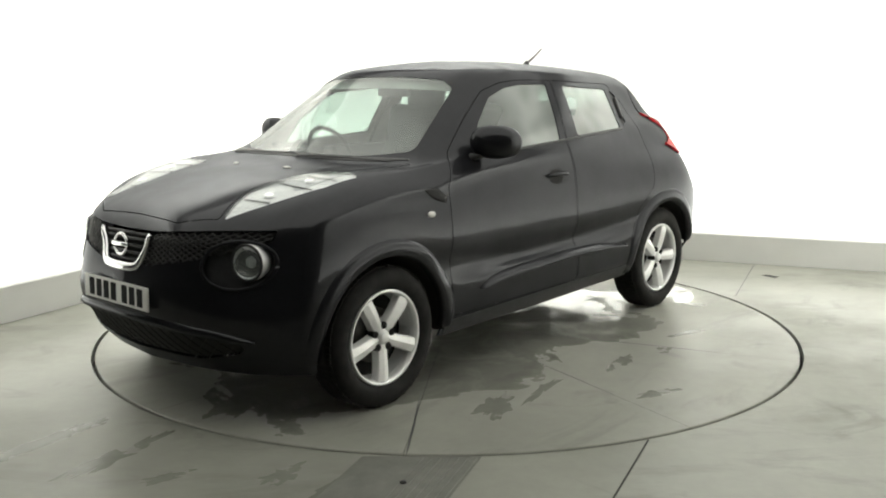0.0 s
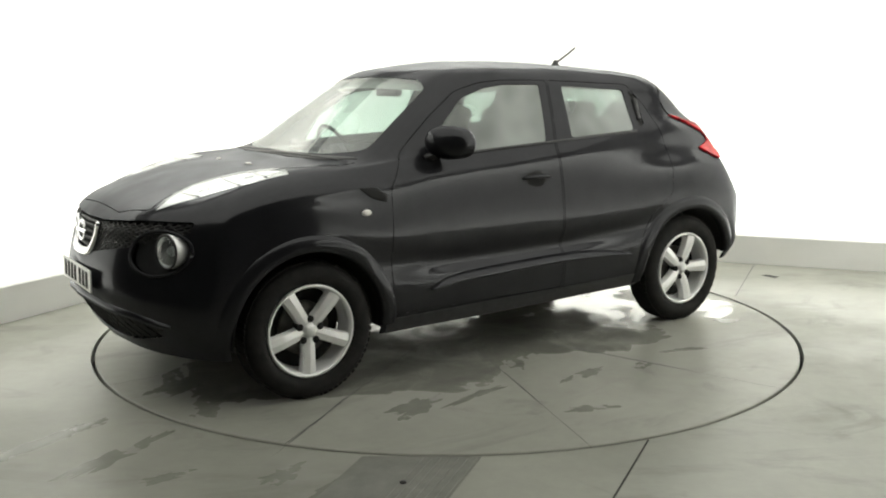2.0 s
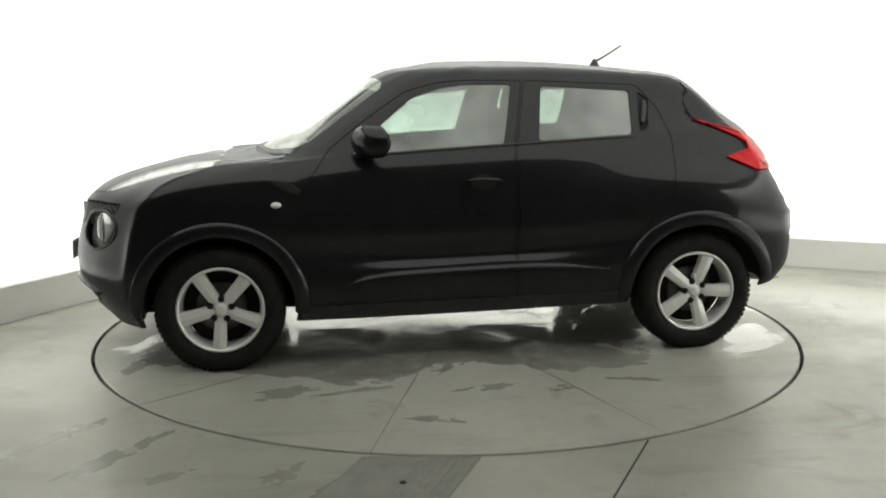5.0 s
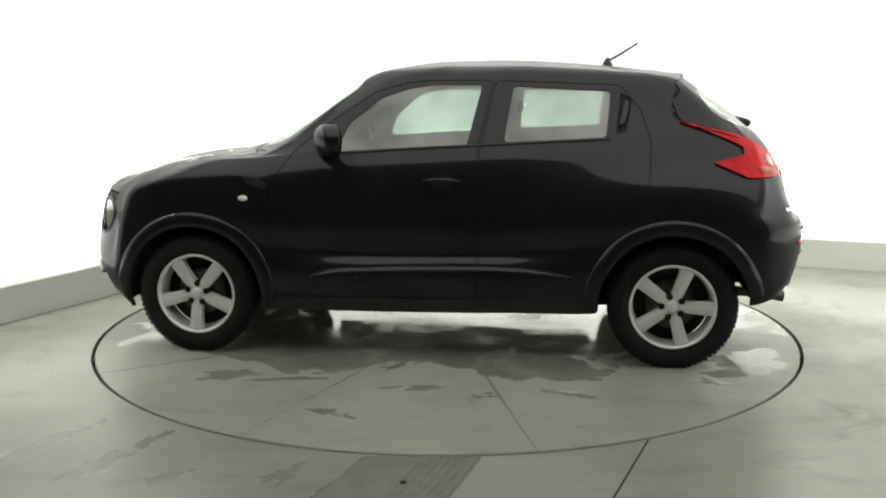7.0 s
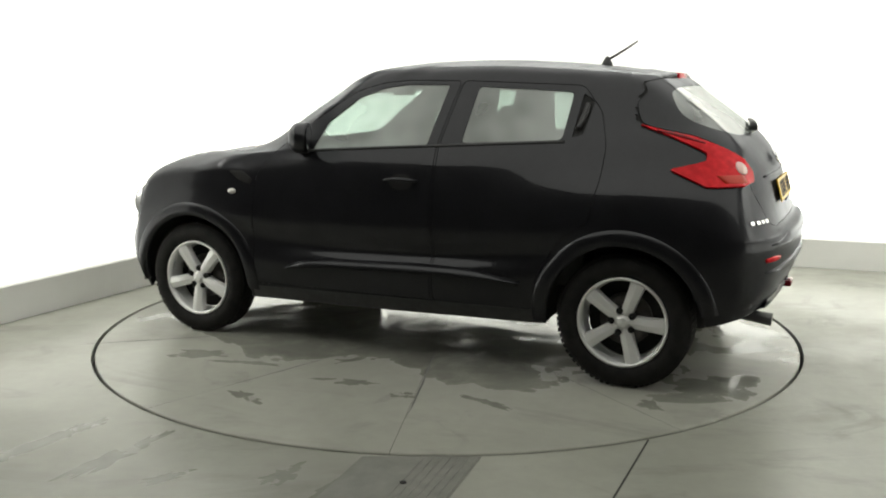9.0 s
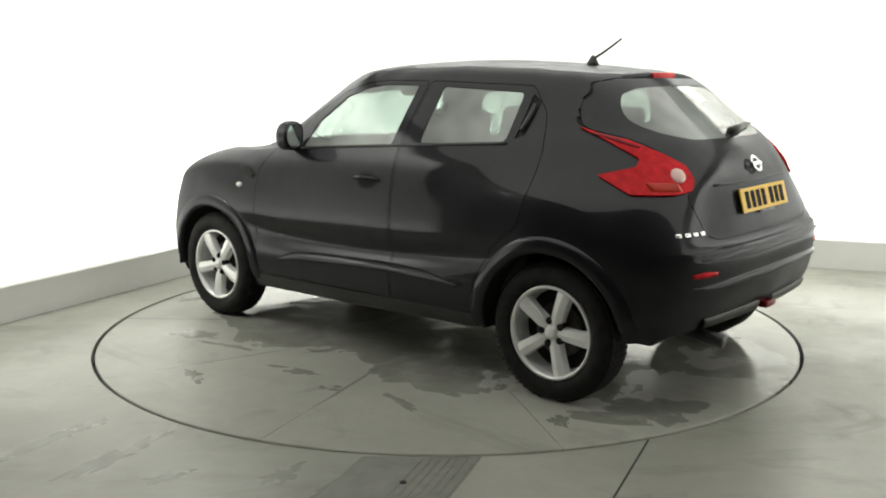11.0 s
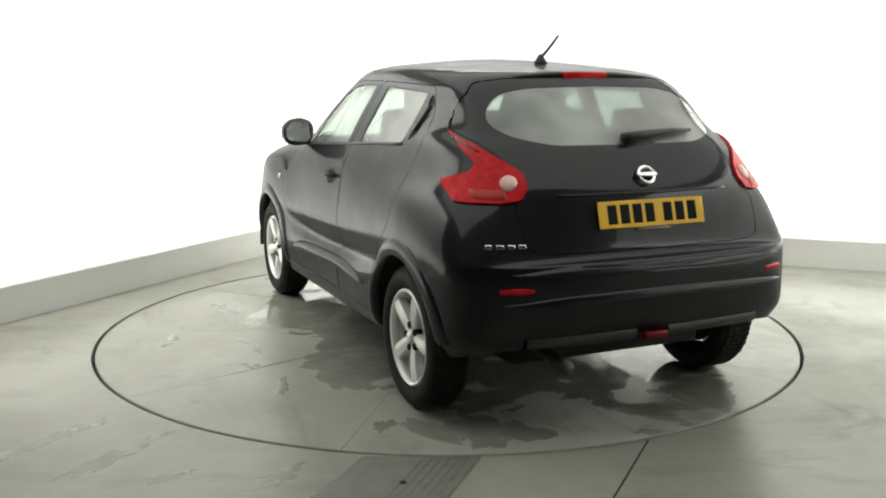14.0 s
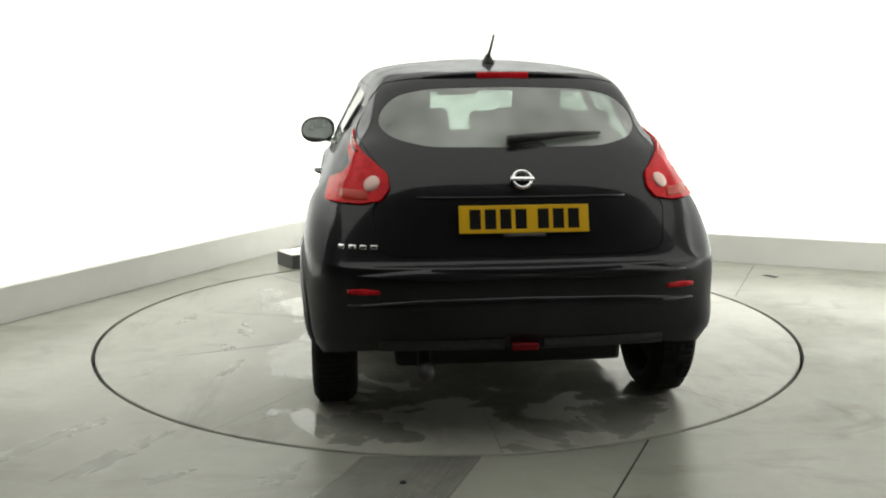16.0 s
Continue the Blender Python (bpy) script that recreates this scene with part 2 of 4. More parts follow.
def build_studio():
    # floor with a round hole for the turntable
    bm = bmesh.new()
    n = 160
    ring = [Vector((math.cos(2 * math.pi * k / n), math.sin(2 * math.pi * k / n), 0)) for k in range(n)]
    rows = [[p * (TABLE_R + 0.010) - Vector((0, 0, 0.05)) for p in ring], [p * (TABLE_R + 0.010) for p in ring],
            [p * 3.2 for p in ring], [p * 6 for p in ring], [p * 14 for p in ring]]
    quads(bm, rows, True)
    bmesh.ops.recalc_face_normals(bm, faces=bm.faces)
    thing("floor", bm, CONCRETE, "grey painted concrete floor, damp and stained", "floor", kind="structure")
    # pit below the gap
    bm = bmesh.new()
    lathe(bm, [(TABLE_R + 0.2, -0.12), (TABLE_R + 0.2, -0.05)], 96, "z")
    thing("turntable_pit", bm, DARK, "dark pit under the turntable's rim", "pit", kind="structure")
    # plinth
    bm = bmesh.new()
    f0, f1 = wall_line(0.0), wall_line(0.16)
    rows = [[p + Vector((0, 0, z)) for p in f] for f, z in ((f0, 0), (f0, PLINTH_H - 0.012), (wall_line(0.012), PLINTH_H), (f1, PLINTH_H), (f1, 0))]
    quads(bm, rows)
    bmesh.ops.recalc_face_normals(bm, faces=bm.faces)
    thing("plinth", bm, PLINTH, "low white painted plinth along the studio wall", "plinth", kind="structure")
    # wall
    bm = bmesh.new()
    g0, g1 = wall_line(0.80), wall_line(0.95)
    rows = [[p + Vector((0, 0, z)) for p in f] for f, z in ((g0, 0), (g0, 3.4), (g1, 3.4), (g1, 0))]
    quads(bm, rows)
    bmesh.ops.recalc_face_normals(bm, faces=bm.faces)
    thing("wall_back", bm, WHITE, "seamless white studio wall, brightly lit from its foot", "wall", kind="structure", smooth=True)
    # unseen board, added to keep the top fill lamps out of the car's reflections
    bm = bmesh.new()
    h0, h1 = wall_line(0.20), wall_line(0.23)
    quads(bm, [[p + Vector((0, 0, z)) for p in f] for f, z in ((h0, 3.02), (h0, 3.4), (h1, 3.4), (h1, 3.02), (h0, 3.02))])
    bmesh.ops.recalc_face_normals(bm, faces=bm.faces)
    thing("pelmet", bm, CEIL, "unseen dark board added to screen the top fill lamps", "pelmet", kind="structure")
    # ceiling and the dark room behind the camera
    bm = bmesh.new()
    box(bm, (-12, -12, 3.4), (12, 12, 3.5))
    thing("ceiling", bm, CEIL, "dark grey studio ceiling", "ceiling", kind="structure")
    for i, (lo, hi) in enumerate((((-12, -12.1, 0), (12, -12, 3.4)), ((-12.1, -12, 0), (-12, 12, 3.4)), ((12, -12, 0), (12.1, 12, 3.4)), ((-12, 12, 0), (12, 12.1, 3.4)))):
        bm = bmesh.new()
        box(bm, lo, hi)
        thing("wall_%s" % ("south", "west", "east", "north")[i], bm, CEIL, "dark grey wall of the unlit hall", "wall", kind="structure")


build_studio()


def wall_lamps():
    """Hidden strip lamps in the trough behind the plinth, and added fill at the wall top, along the three runs of the
    wall.
    """
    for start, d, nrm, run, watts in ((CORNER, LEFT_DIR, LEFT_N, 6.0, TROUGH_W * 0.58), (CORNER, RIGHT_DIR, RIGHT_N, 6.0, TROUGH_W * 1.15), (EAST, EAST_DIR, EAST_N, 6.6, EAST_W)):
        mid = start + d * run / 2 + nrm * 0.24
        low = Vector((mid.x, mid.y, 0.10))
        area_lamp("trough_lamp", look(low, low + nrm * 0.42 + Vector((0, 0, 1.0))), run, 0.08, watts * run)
        # unseen fill lamp, added to whiten the upper wall
        top = Vector((mid.x, mid.y, 3.34)) + nrm * 0.22
        area_lamp("top_fill_lamp", look(top, top + nrm * 0.28 - Vector((0, 0, 1))), run, 0.10, TOP_FILL_W * run)


TROUGH_W, EAST_W, TOP_FILL_W, CEILING_W = 23, 14, 16, 208
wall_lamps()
# one broad area lamp for the overhead light over the turntable; its fittings are unseen
area_lamp("ceiling_lamp", look((0.6, -0.3, 3.36), (0.6, -0.3, 0)), 8.4, 6.4, CEILING_W)

# ---- turntable: ten sector plates ----
turntable = tagged(new("turntable"), "round concrete turntable flush with the floor, wet and stained", "turntable")
for k in range(10):
    bm = bmesh.new()
    a0, a1 = math.radians(36 * k), math.radians(36 * k + 36)
    g = 0.0010
    rows = []
    for r, z in ((.006, -.05), (.006, 0), (.6, 0), (1.2, 0), (TABLE_R - .014, 0), (TABLE_R - .009, -.004), (TABLE_R - .009, -.05)):
        rows.append([Vector((r * math.cos(a), r * math.sin(a), z)) for a in [a0 + g / r + (a1 - a0 - 2 * g / r) * i / 12 for i in range(13)]])
    quads(bm, rows)
    bmesh.ops.recalc_face_normals(bm, faces=bm.faces)
    part("plate", bm, TABLE_TOP, turntable, smooth=False)
bm = bmesh.new()
lathe(bm, [(1e-5, -.02), (TABLE_R - .01, -.02), (TABLE_R - .01, -.06)], 96, "z")
part("deck", bm, GREY, turntable)

# joints, hatch and drain in the floor
def floor_strip(name, a, b, w, mat, label):
    bm = bmesh.new()
    a, b = Vector((*a, 0)), Vector((*b, 0))
    d = (b - a).normalized()
    q = Vector((-d.y, d.x, 0)) * w / 2
    lo = [a + q, a - q, b - q, b + q]
    v0 = [bm.verts.new(p) for p in lo]
    v1 = [bm.verts.new(p + Vector((0, 0, 0.0015))) for p in lo]
    bm.faces.new(v1)
    for i in range(4):
        bm.faces.new((v0[i], v0[(i + 1) % 4], v1[(i + 1) % 4], v1[i]))
    bmesh.ops.recalc_face_normals(bm, faces=bm.faces)
    return thing(name, bm, mat, label, "floor joint", kind="structure")


floor_strip("floor_joint", (.828, -1.862), (-.25, -4.3), .007, DARK, "dark sealed joint in the concrete floor")
floor_strip("floor_joint", (1.985, .74), (2.55, 2.02), .006, GREY, "thin joint in the concrete floor")
floor_strip("floor_drain", (2.407, 1.42), (2.475, 1.33), .05, DARK, "small dark drain slot in the floor")
hatch = tagged(new("floor_hatch"), "ribbed dull metal hatch let into the floor", "hatch", kind="structure")
bm = bmesh.new()
vs = [bm.verts.new((x, y, z)) for z in (0, .002) for x, y in ((-.335, -2.03), (.135, -2.035), (-.62, -4.2), (-1.10, -4.2))]
bm.faces.new(vs[4:])
for i in range(4):
    bm.faces.new((vs[i], vs[(i + 1) % 4], vs[4 + (i + 1) % 4], vs[4 + i]))
bmesh.ops.recalc_face_normals(bm, faces=bm.faces)
part("cover", bm, HATCH, hatch, smooth=False)
for k in range(7):
    bm = bmesh.new()
    x = .118 - .035 * k
    tube(bm, [(x, -2.05, .002), (x - .755, -4.18, .002)], .0025, 6)
    part("rib", bm, HATCH, hatch)
bm = bmesh.new()
lathe(bm, [(.014, .001), (.012, .006), (1e-5, .007)], 12, "z", Matrix.Translation((-.163, -2.275, 0)))
part("bolt", bm, DARK, hatch)


def stain(cx, cy, rx, ry, turn, seed):
    """A thin film of water with a ragged outline."""
    rng = random.Random(seed)
    ph = [rng.uniform(0, 6.28) for _ in range(4)]
    bm = bmesh.new()
    pts = []
    for k in range(96):
        a = 2 * math.pi * k / 96
        r = 1 + .22 * math.sin(2 * a + ph[0]) + .2 * math.sin(3 * a + ph[1]) + .16 * math.sin(7 * a + ph[2]) + .11 * math.sin(13 * a + ph[3]) + .06 * math.sin(23 * a + ph[1])
        p = Matrix.Rotation(math.radians(turn), 3, "Z") @ Vector((rx * r * math.cos(a), ry * r * math.sin(a), 0))
        pts.append(p + Vector((cx, cy, 0)))
    mid = Vector((cx, cy, 0))
    quads(bm, [[p for p in pts], [mid.lerp(p, .85) + Vector((0, 0, .0006)) for p in pts], [mid + Vector((0, 0, .0008))] * 96], True)
    bmesh.ops.remove_doubles(bm, verts=bm.verts, dist=1e-5)
    bmesh.ops.recalc_face_normals(bm, faces=bm.faces)
    return bm


WET = speckled(material("damp_stain", (0.17, 0.17, 0.15), 0.25, Specular_IOR_Level=0.3), 9, (0.165, 0.166, 0.146), (0.215, 0.217, 0.19), rough=(0.14, 0.36))
for i, (x, y, rx, ry, a) in enumerate(((-.05, 1.20, .10, .035, 10), (.31, 1.59, .10, .04, -25), (-.36, 1.27, .06, .035, 0), (.12, 1.22, .05, .02, 20),
                                       (.63, 1.15, .16, .03, 12), (-1.44, .93, .07, .04, -30), (.95, 1.12, .18, .06, 20), (-.75, 1.2, .12, .03, -15))):
    part("wet_spot", stain(x, y, rx, ry, a, i), WET, turntable, "dark damp spot on the table")
for i, (x, y, rx, ry, a) in enumerate(((-1.31, -2.02, .24, .05, 65), (-1.60, -1.78, .16, .05, 60), (-.62, -2.20, .10, .05, 50), (-.42, -2.32, .20, .035, 62),
                                       (-1.05, -2.22, .10, .03, 30), (-1.75, -2.0, .20, .05, 50))):
    thing("wet_stain", stain(x, y, rx, ry, a, 50 + i), WET, "dark damp streak on the concrete floor", "stain", group="damp floor stains", smooth=True)
for i, (x, y, rx, ry, a) in enumerate(((1.36, .99, .30, .006, 38), (.375, 1.16, .27, .004, 72), (-.36, 1.08, .34, .005, 108))):
    part("joint_crack", stain(x, y, rx, ry, a, 80 + i), GREY, turntable, "dark dirt in a joint of the table")


# ---- the car: hull lofted through level curves from nose to tail (metres; x forward, y to its left) ----
car = tagged(new("car"), "glossy black compact crossover car with five doors", "car")
LEVELS = [
    # bottom lip
    [(1.93, 0, 0.225), (1.885, 0.35, 0.225), (1.79, 0.6, 0.225), (1.68, 0.755, 0.228), (1.62, 0.81, 0.235), (1.265, 0.83, 0.235), (0.9, 0.825, 0.245), (0.5, 0.825, 0.25), (0, 0.825, 0.255),
     (-0.45, 0.825, 0.265), (-0.9, 0.825, 0.275), (-1.265, 0.83, 0.3), (-1.62, 0.815, 0.33), (-1.768, 0.765, 0.365), (-1.85, 0.60, 0.39), (-1.883, 0.35, 0.4), (-1.896, 0, 0.4)],
    # lower bumper and sill
    [(2.015, 0, 0.33), (1.98, 0.36, 0.33), (1.87, 0.625, 0.34), (1.75, 0.79, 0.35), (1.64, 0.84, 0.36), (1.265, 0.87, 0.37), (0.9, 0.865, 0.36), (0.5, 0.86, 0.35), (0, 0.855, 0.35),
     (-0.45, 0.86, 0.355), (-0.9, 0.87, 0.37), (-1.265, 0.885, 0.4), (-1.63, 0.865, 0.42), (-1.81, 0.79, 0.45), (-1.892, 0.615, 0.47), (-1.925, 0.35, 0.475), (-1.945, 0, 0.475)],
    # bumper middle and lower door crease
    [(2.075, 0, 0.475), (2.035, 0.37, 0.475), (1.915, 0.635, 0.485), (1.765, 0.795, 0.49), (1.65, 0.855, 0.5), (1.265, 0.885, 0.5), (0.9, 0.872, 0.48), (0.5, 0.866, 0.485), (0, 0.866, 0.495),
     (-0.45, 0.868, 0.502), (-0.9, 0.885, 0.515), (-1.265, 0.9, 0.53), (-1.64, 0.87, 0.55), (-1.82, 0.785, 0.57), (-1.92, 0.61, 0.59), (-1.965, 0.35, 0.595), (-1.98, 0, 0.595)],
    # hollow of the doors
    [(2.075, 0, 0.61), (2.03, 0.37, 0.61), (1.878, 0.632, 0.62), (1.738, 0.782, 0.62), (1.65, 0.85, 0.63), (1.265, 0.885, 0.65), (0.9, 0.86, 0.61), (0.5, 0.828, 0.57), (0, 0.824, 0.567),
     (-0.45, 0.83, 0.585), (-0.9, 0.866, 0.63), (-1.265, 0.895, 0.68), (-1.64, 0.87, 0.67), (-1.81, 0.79, 0.71), (-1.918, 0.62, 0.727), (-1.963, 0.35, 0.732), (-1.978, 0, 0.732)],
    # grille foot and bumper shelf
    [(2.035, 0, 0.745), (1.992, 0.37, 0.75), (1.852, 0.615, 0.75), (1.712, 0.77, 0.75), (1.62, 0.84, 0.77), (1.265, 0.875, 0.8), (0.9, 0.876, 0.715), (0.5, 0.861, 0.675), (0, 0.860, 0.675),
     (-0.45, 0.864, 0.685), (-0.9, 0.878, 0.745), (-1.265, 0.885, 0.82), (-1.6, 0.865, 0.8), (-1.8, 0.78, 0.765), (-1.885, 0.62, 0.76), (-1.915, 0.35, 0.76), (-1.925, 0, 0.76)],
    # bonnet lip and shoulder
    [(2.015, 0, 0.82), (1.985, 0.36, 0.825), (1.84, 0.595, 0.832), (1.68, 0.75, 0.862), (1.56, 0.818, 0.893), (1.265, 0.86, 0.908), (0.9, 0.854, 0.875), (0.5, 0.846, 0.86), (0, 0.846, 0.86),
     (-0.45, 0.847, 0.87), (-0.9, 0.851, 0.91), (-1.265, 0.855, 0.94), (-1.57, 0.815, 0.94), (-1.735, 0.735, 0.92), (-1.825, 0.585, 0.9), (-1.87, 0.35, 0.9), (-1.885, 0, 0.9)],
    # front of the bonnet and shoulder line
    [(1.89, 0, 0.925), (1.855, 0.34, 0.917), (1.735, 0.57, 0.922), (1.59, 0.70, 0.958), (1.45, 0.765, 0.982), (1.2, 0.808, 0.996), (0.88, 0.818, 0.99), (0.5, 0.818, 1), (0, 0.818, 1.01),
     (-0.45, 0.814, 1.025), (-0.9, 0.796, 1.04), (-1.25, 0.78, 1.05), (-1.49, 0.748, 1.05), (-1.65, 0.695, 1.045), (-1.765, 0.555, 1.03), (-1.825, 0.34, 1.03), (-1.845, 0, 1.03)],
    # bonnet and belt line
    [(1.5, 0, 1.032), (1.48, 0.32, 1.022), (1.4, 0.53, 1.026), (1.3, 0.645, 1.046), (1.2, 0.71, 1.048), (1.05, 0.752, 1.047), (0.8, 0.765, 1.06), (0.47, 0.775, 1.085), (0, 0.775, 1.11),
     (-0.45, 0.765, 1.14), (-0.9, 0.735, 1.165), (-1.2, 0.715, 1.18), (-1.41, 0.685, 1.18), (-1.56, 0.64, 1.175), (-1.675, 0.515, 1.165), (-1.735, 0.32, 1.16), (-1.755, 0, 1.16)],
    # foot of the screens
    [(1.09, 0, 1.082), (1.06, 0.33, 1.077), (0.98, 0.55, 1.08), (0.9, 0.65, 1.086), (0.84, 0.69, 1.088), (0.78, 0.715, 1.09), (0.65, 0.73, 1.113), (0.4, 0.735, 1.165), (0, 0.735, 1.21),
     (-0.45, 0.72, 1.235), (-0.88, 0.69, 1.245), (-1.15, 0.665, 1.25), (-1.33, 0.638, 1.25), (-1.47, 0.595, 1.25), (-1.575, 0.48, 1.25), (-1.63, 0.3, 1.25), (-1.65, 0, 1.25)],
    # middle of the glass
    [(0.74, 0, 1.3), (0.72, 0.31, 1.295), (0.66, 0.49, 1.29), (0.6, 0.57, 1.285), (0.55, 0.61, 1.285), (0.5, 0.635, 1.29), (0.4, 0.65, 1.305), (0.22, 0.66, 1.33), (-0.07, 0.66, 1.36),
     (-0.45, 0.65, 1.365), (-0.88, 0.625, 1.36), (-1.1, 0.605, 1.36), (-1.25, 0.595, 1.36), (-1.37, 0.56, 1.36), (-1.44, 0.45, 1.36), (-1.48, 0.27, 1.365), (-1.495, 0, 1.367)],
    # roof edge
    [(0.4, 0, 1.495), (0.39, 0.29, 1.488), (0.345, 0.45, 1.482), (0.285, 0.522, 1.468), (0.225, 0.56, 1.462), (0.16, 0.578, 1.46), (0.08, 0.59, 1.46), (-0.05, 0.597, 1.463), (-0.2, 0.60, 1.467),
     (-0.5, 0.585, 1.465), (-0.88, 0.57, 1.455), (-1.05, 0.56, 1.45), (-1.17, 0.55, 1.445), (-1.27, 0.52, 1.445), (-1.325, 0.41, 1.455), (-1.345, 0.25, 1.465), (-1.355, 0, 1.47)],
    # roof rim
    [(0.22, 0, 1.54), (0.21, 0.25, 1.535), (0.17, 0.40, 1.53), (0.13, 0.455, 1.527), (0.08, 0.482, 1.526), (0.03, 0.495, 1.526), (-0.04, 0.502, 1.53), (-0.13, 0.49, 1.53), (-0.25, 0.495, 1.53),
     (-0.5, 0.49, 1.53), (-0.85, 0.48, 1.515), (-1, 0.47, 1.505), (-1.1, 0.46, 1.5), (-1.18, 0.43, 1.495), (-1.24, 0.35, 1.495), (-1.27, 0.22, 1.495), (-1.285, 0, 1.5)],
    # roof crown
    [(0.06, 0, 1.565), (0.05, 0.12, 1.562), (0.03, 0.17, 1.56), (0, 0.19, 1.56), (-0.03, 0.2, 1.56), (-0.07, 0.2, 1.562), (-0.12, 0.2, 1.563), (-0.2, 0.2, 1.565), (-0.3, 0.2, 1.566),
     (-0.5, 0.2, 1.562), (-0.75, 0.2, 1.55), (-0.87, 0.2, 1.54), (-0.95, 0.19, 1.535), (-1, 0.18, 1.53), (-1.05, 0.16, 1.525), (-1.08, 0.1, 1.522), (-1.1, 0, 1.522)],
    # roof middle
    [(-0.05, 0, 1.571), (-0.06, 0, 1.571), (-0.08, 0, 1.572), (-0.1, 0, 1.572), (-0.12, 0, 1.572), (-0.15, 0, 1.572), (-0.2, 0, 1.573), (-0.26, 0, 1.574), (-0.34, 0, 1.574),
     (-0.5, 0, 1.57), (-0.72, 0, 1.557), (-0.8, 0, 1.551), (-0.86, 0, 1.546), (-0.9, 0, 1.542), (-0.94, 0, 1.538), (-0.97, 0, 1.536), (-1, 0, 1.534)],
]
COLS, ROWS = 9, 7


def hull_grid():
    """Left half of the hull as rows of points, smoothed a little."""
    lv = [[Vector(p) for p in r] for r in LEVELS]
    nu, nv = (len(lv[0]) - 1) * COLS + 1, (len(lv) - 1) * ROWS + 1
    dense = [[catmull(r, j / COLS) for j in range(nu)] for r in lv]
    g = np.array([[catmull([r[j] for r in dense], i / ROWS) for j in range(nu)] for i in range(nv)])
    for _ in range(4):
        h = g.copy()
        h[1:-1, 1:-1] = g[1:-1, 1:-1] * 0.5 + (g[:-2, 1:-1] + g[2:, 1:-1] + g[1:-1, :-2] + g[1:-1, 2:]) * 0.125
        for j, k in ((0, 1), (-1, -2)):
            h[1:-1, j] = g[1:-1, j] * 0.5 + (g[:-2, j] + g[2:, j]) * 0.125 + g[1:-1, k] * 0.25
        h[:, 0, 1] = h[:, -1, 1] = 0
        h[-1, :, 1] = 0
        g = h
    # ridge over each front wheel, running from the bumper into the door
    ridge = np.array([catmull([Vector(p) for p in ((1.66, .845), (1.575, .893), (1.44, .937), (1.30, .958), (1.15, .967), (1.0, .968), (.88, .945))], k / 10) for k in range(61)])
    fade = np.sin(np.linspace(0.12, math.pi - 0.12, 61)) ** 0.5
    d2 = ((g[:, :, None, 0] - ridge[None, None, :, 0]) ** 2 + (g[:, :, None, 2] - ridge[None, None, :, 1]) ** 2)
    best = d2.argmin(axis=2)
    rise = 0.013 * np.exp(-d2.min(axis=2) / 0.034 ** 2) * fade[best] * (g[:, :, 1] > 0.55)
    g[:, :, 1] += rise * 0.8
    g[:, :, 2] += rise * 0.5
    return g


def normals_of(g):
    """Smooth normals of the grid, mirrored at the middle plane."""
    dv, du = np.gradient(g, axis=0), np.gradient(g, axis=1)
    n = np.cross(du, dv)
    n /= np.linalg.norm(n, axis=2, keepdims=True) + 1e-12
    n[:, 0, 1] = n[:, -1, 1] = 0
    n[-1, :, 1] = 0
    n[-1, :] = n[-1, :] * 0 + np.array((0, 0, 1.0))
    return n / (np.linalg.norm(n, axis=2, keepdims=True) + 1e-12)


GRID = hull_grid()
NORM = normals_of(GRID)
if NORM[20, 60, 1] < 0:
    NORM = -NORM


def window_glass(name, tint, haze):
    """Thin tinted pane: clear through, with a mirror sheen that grows at glancing angles, and a light film of mist."""
    m = bpy.data.materials.new(name)
    m.use_nodes = True
    n, l = m.node_tree.nodes, m.node_tree.links
    n.clear()
    out = n.new("ShaderNodeOutputMaterial")
    clear, gloss, mist = n.new("ShaderNodeBsdfTransparent"), n.new("ShaderNodeBsdfGlossy"), n.new("ShaderNodeBsdfDiffuse")
    clear.inputs[0].default_value = (*tint, 1)
    gloss.inputs["Roughness"].default_value = 0.02
    mist.inputs[0].default_value = (0.75, 0.8, 0.78, 1)
    tex = n.new("ShaderNodeTexNoise")
    tex.inputs["Scale"].default_value = 2.5
    tc = n.new("ShaderNodeTexCoord")
    l.new(tc.outputs["Object"], tex.inputs["Vector"])
    mr = n.new("ShaderNodeMapRange")
    mr.inputs[1].default_value, mr.inputs[2].default_value = 0.35, 0.7
    mr.inputs[3].default_value, mr.inputs[4].default_value = haze * 0.6, haze * 1.5
    l.new(tex.outputs["Fac"], mr.inputs[0])
    a, b, f = n.new("ShaderNodeMixShader"), n.new("ShaderNodeMixShader"), n.new("ShaderNodeLayerWeight")
    f.inputs[0].default_value = 0.5
    rise, fac = n.new("ShaderNodeMath"), n.new("ShaderNodeMapRange")
    rise.operation, rise.inputs[1].default_value = "POWER", 4.0
    fac.inputs[3].default_value, fac.inputs[4].default_value = 0.05, 0.7
    l.new(f.outputs["Facing"], rise.inputs[0]), l.new(rise.outputs[0], fac.inputs[0])
    l.new(mr.outputs[0], a.inputs[0]), l.new(clear.outputs[0], a.inputs[1]), l.new(mist.outputs[0], a.inputs[2])
    l.new(fac.outputs[0], b.inputs[0]), l.new(a.outputs[0], b.inputs[1]), l.new(gloss.outputs[0], b.inputs[2])
    l.new(b.outputs[0], out.inputs[0])
    return m


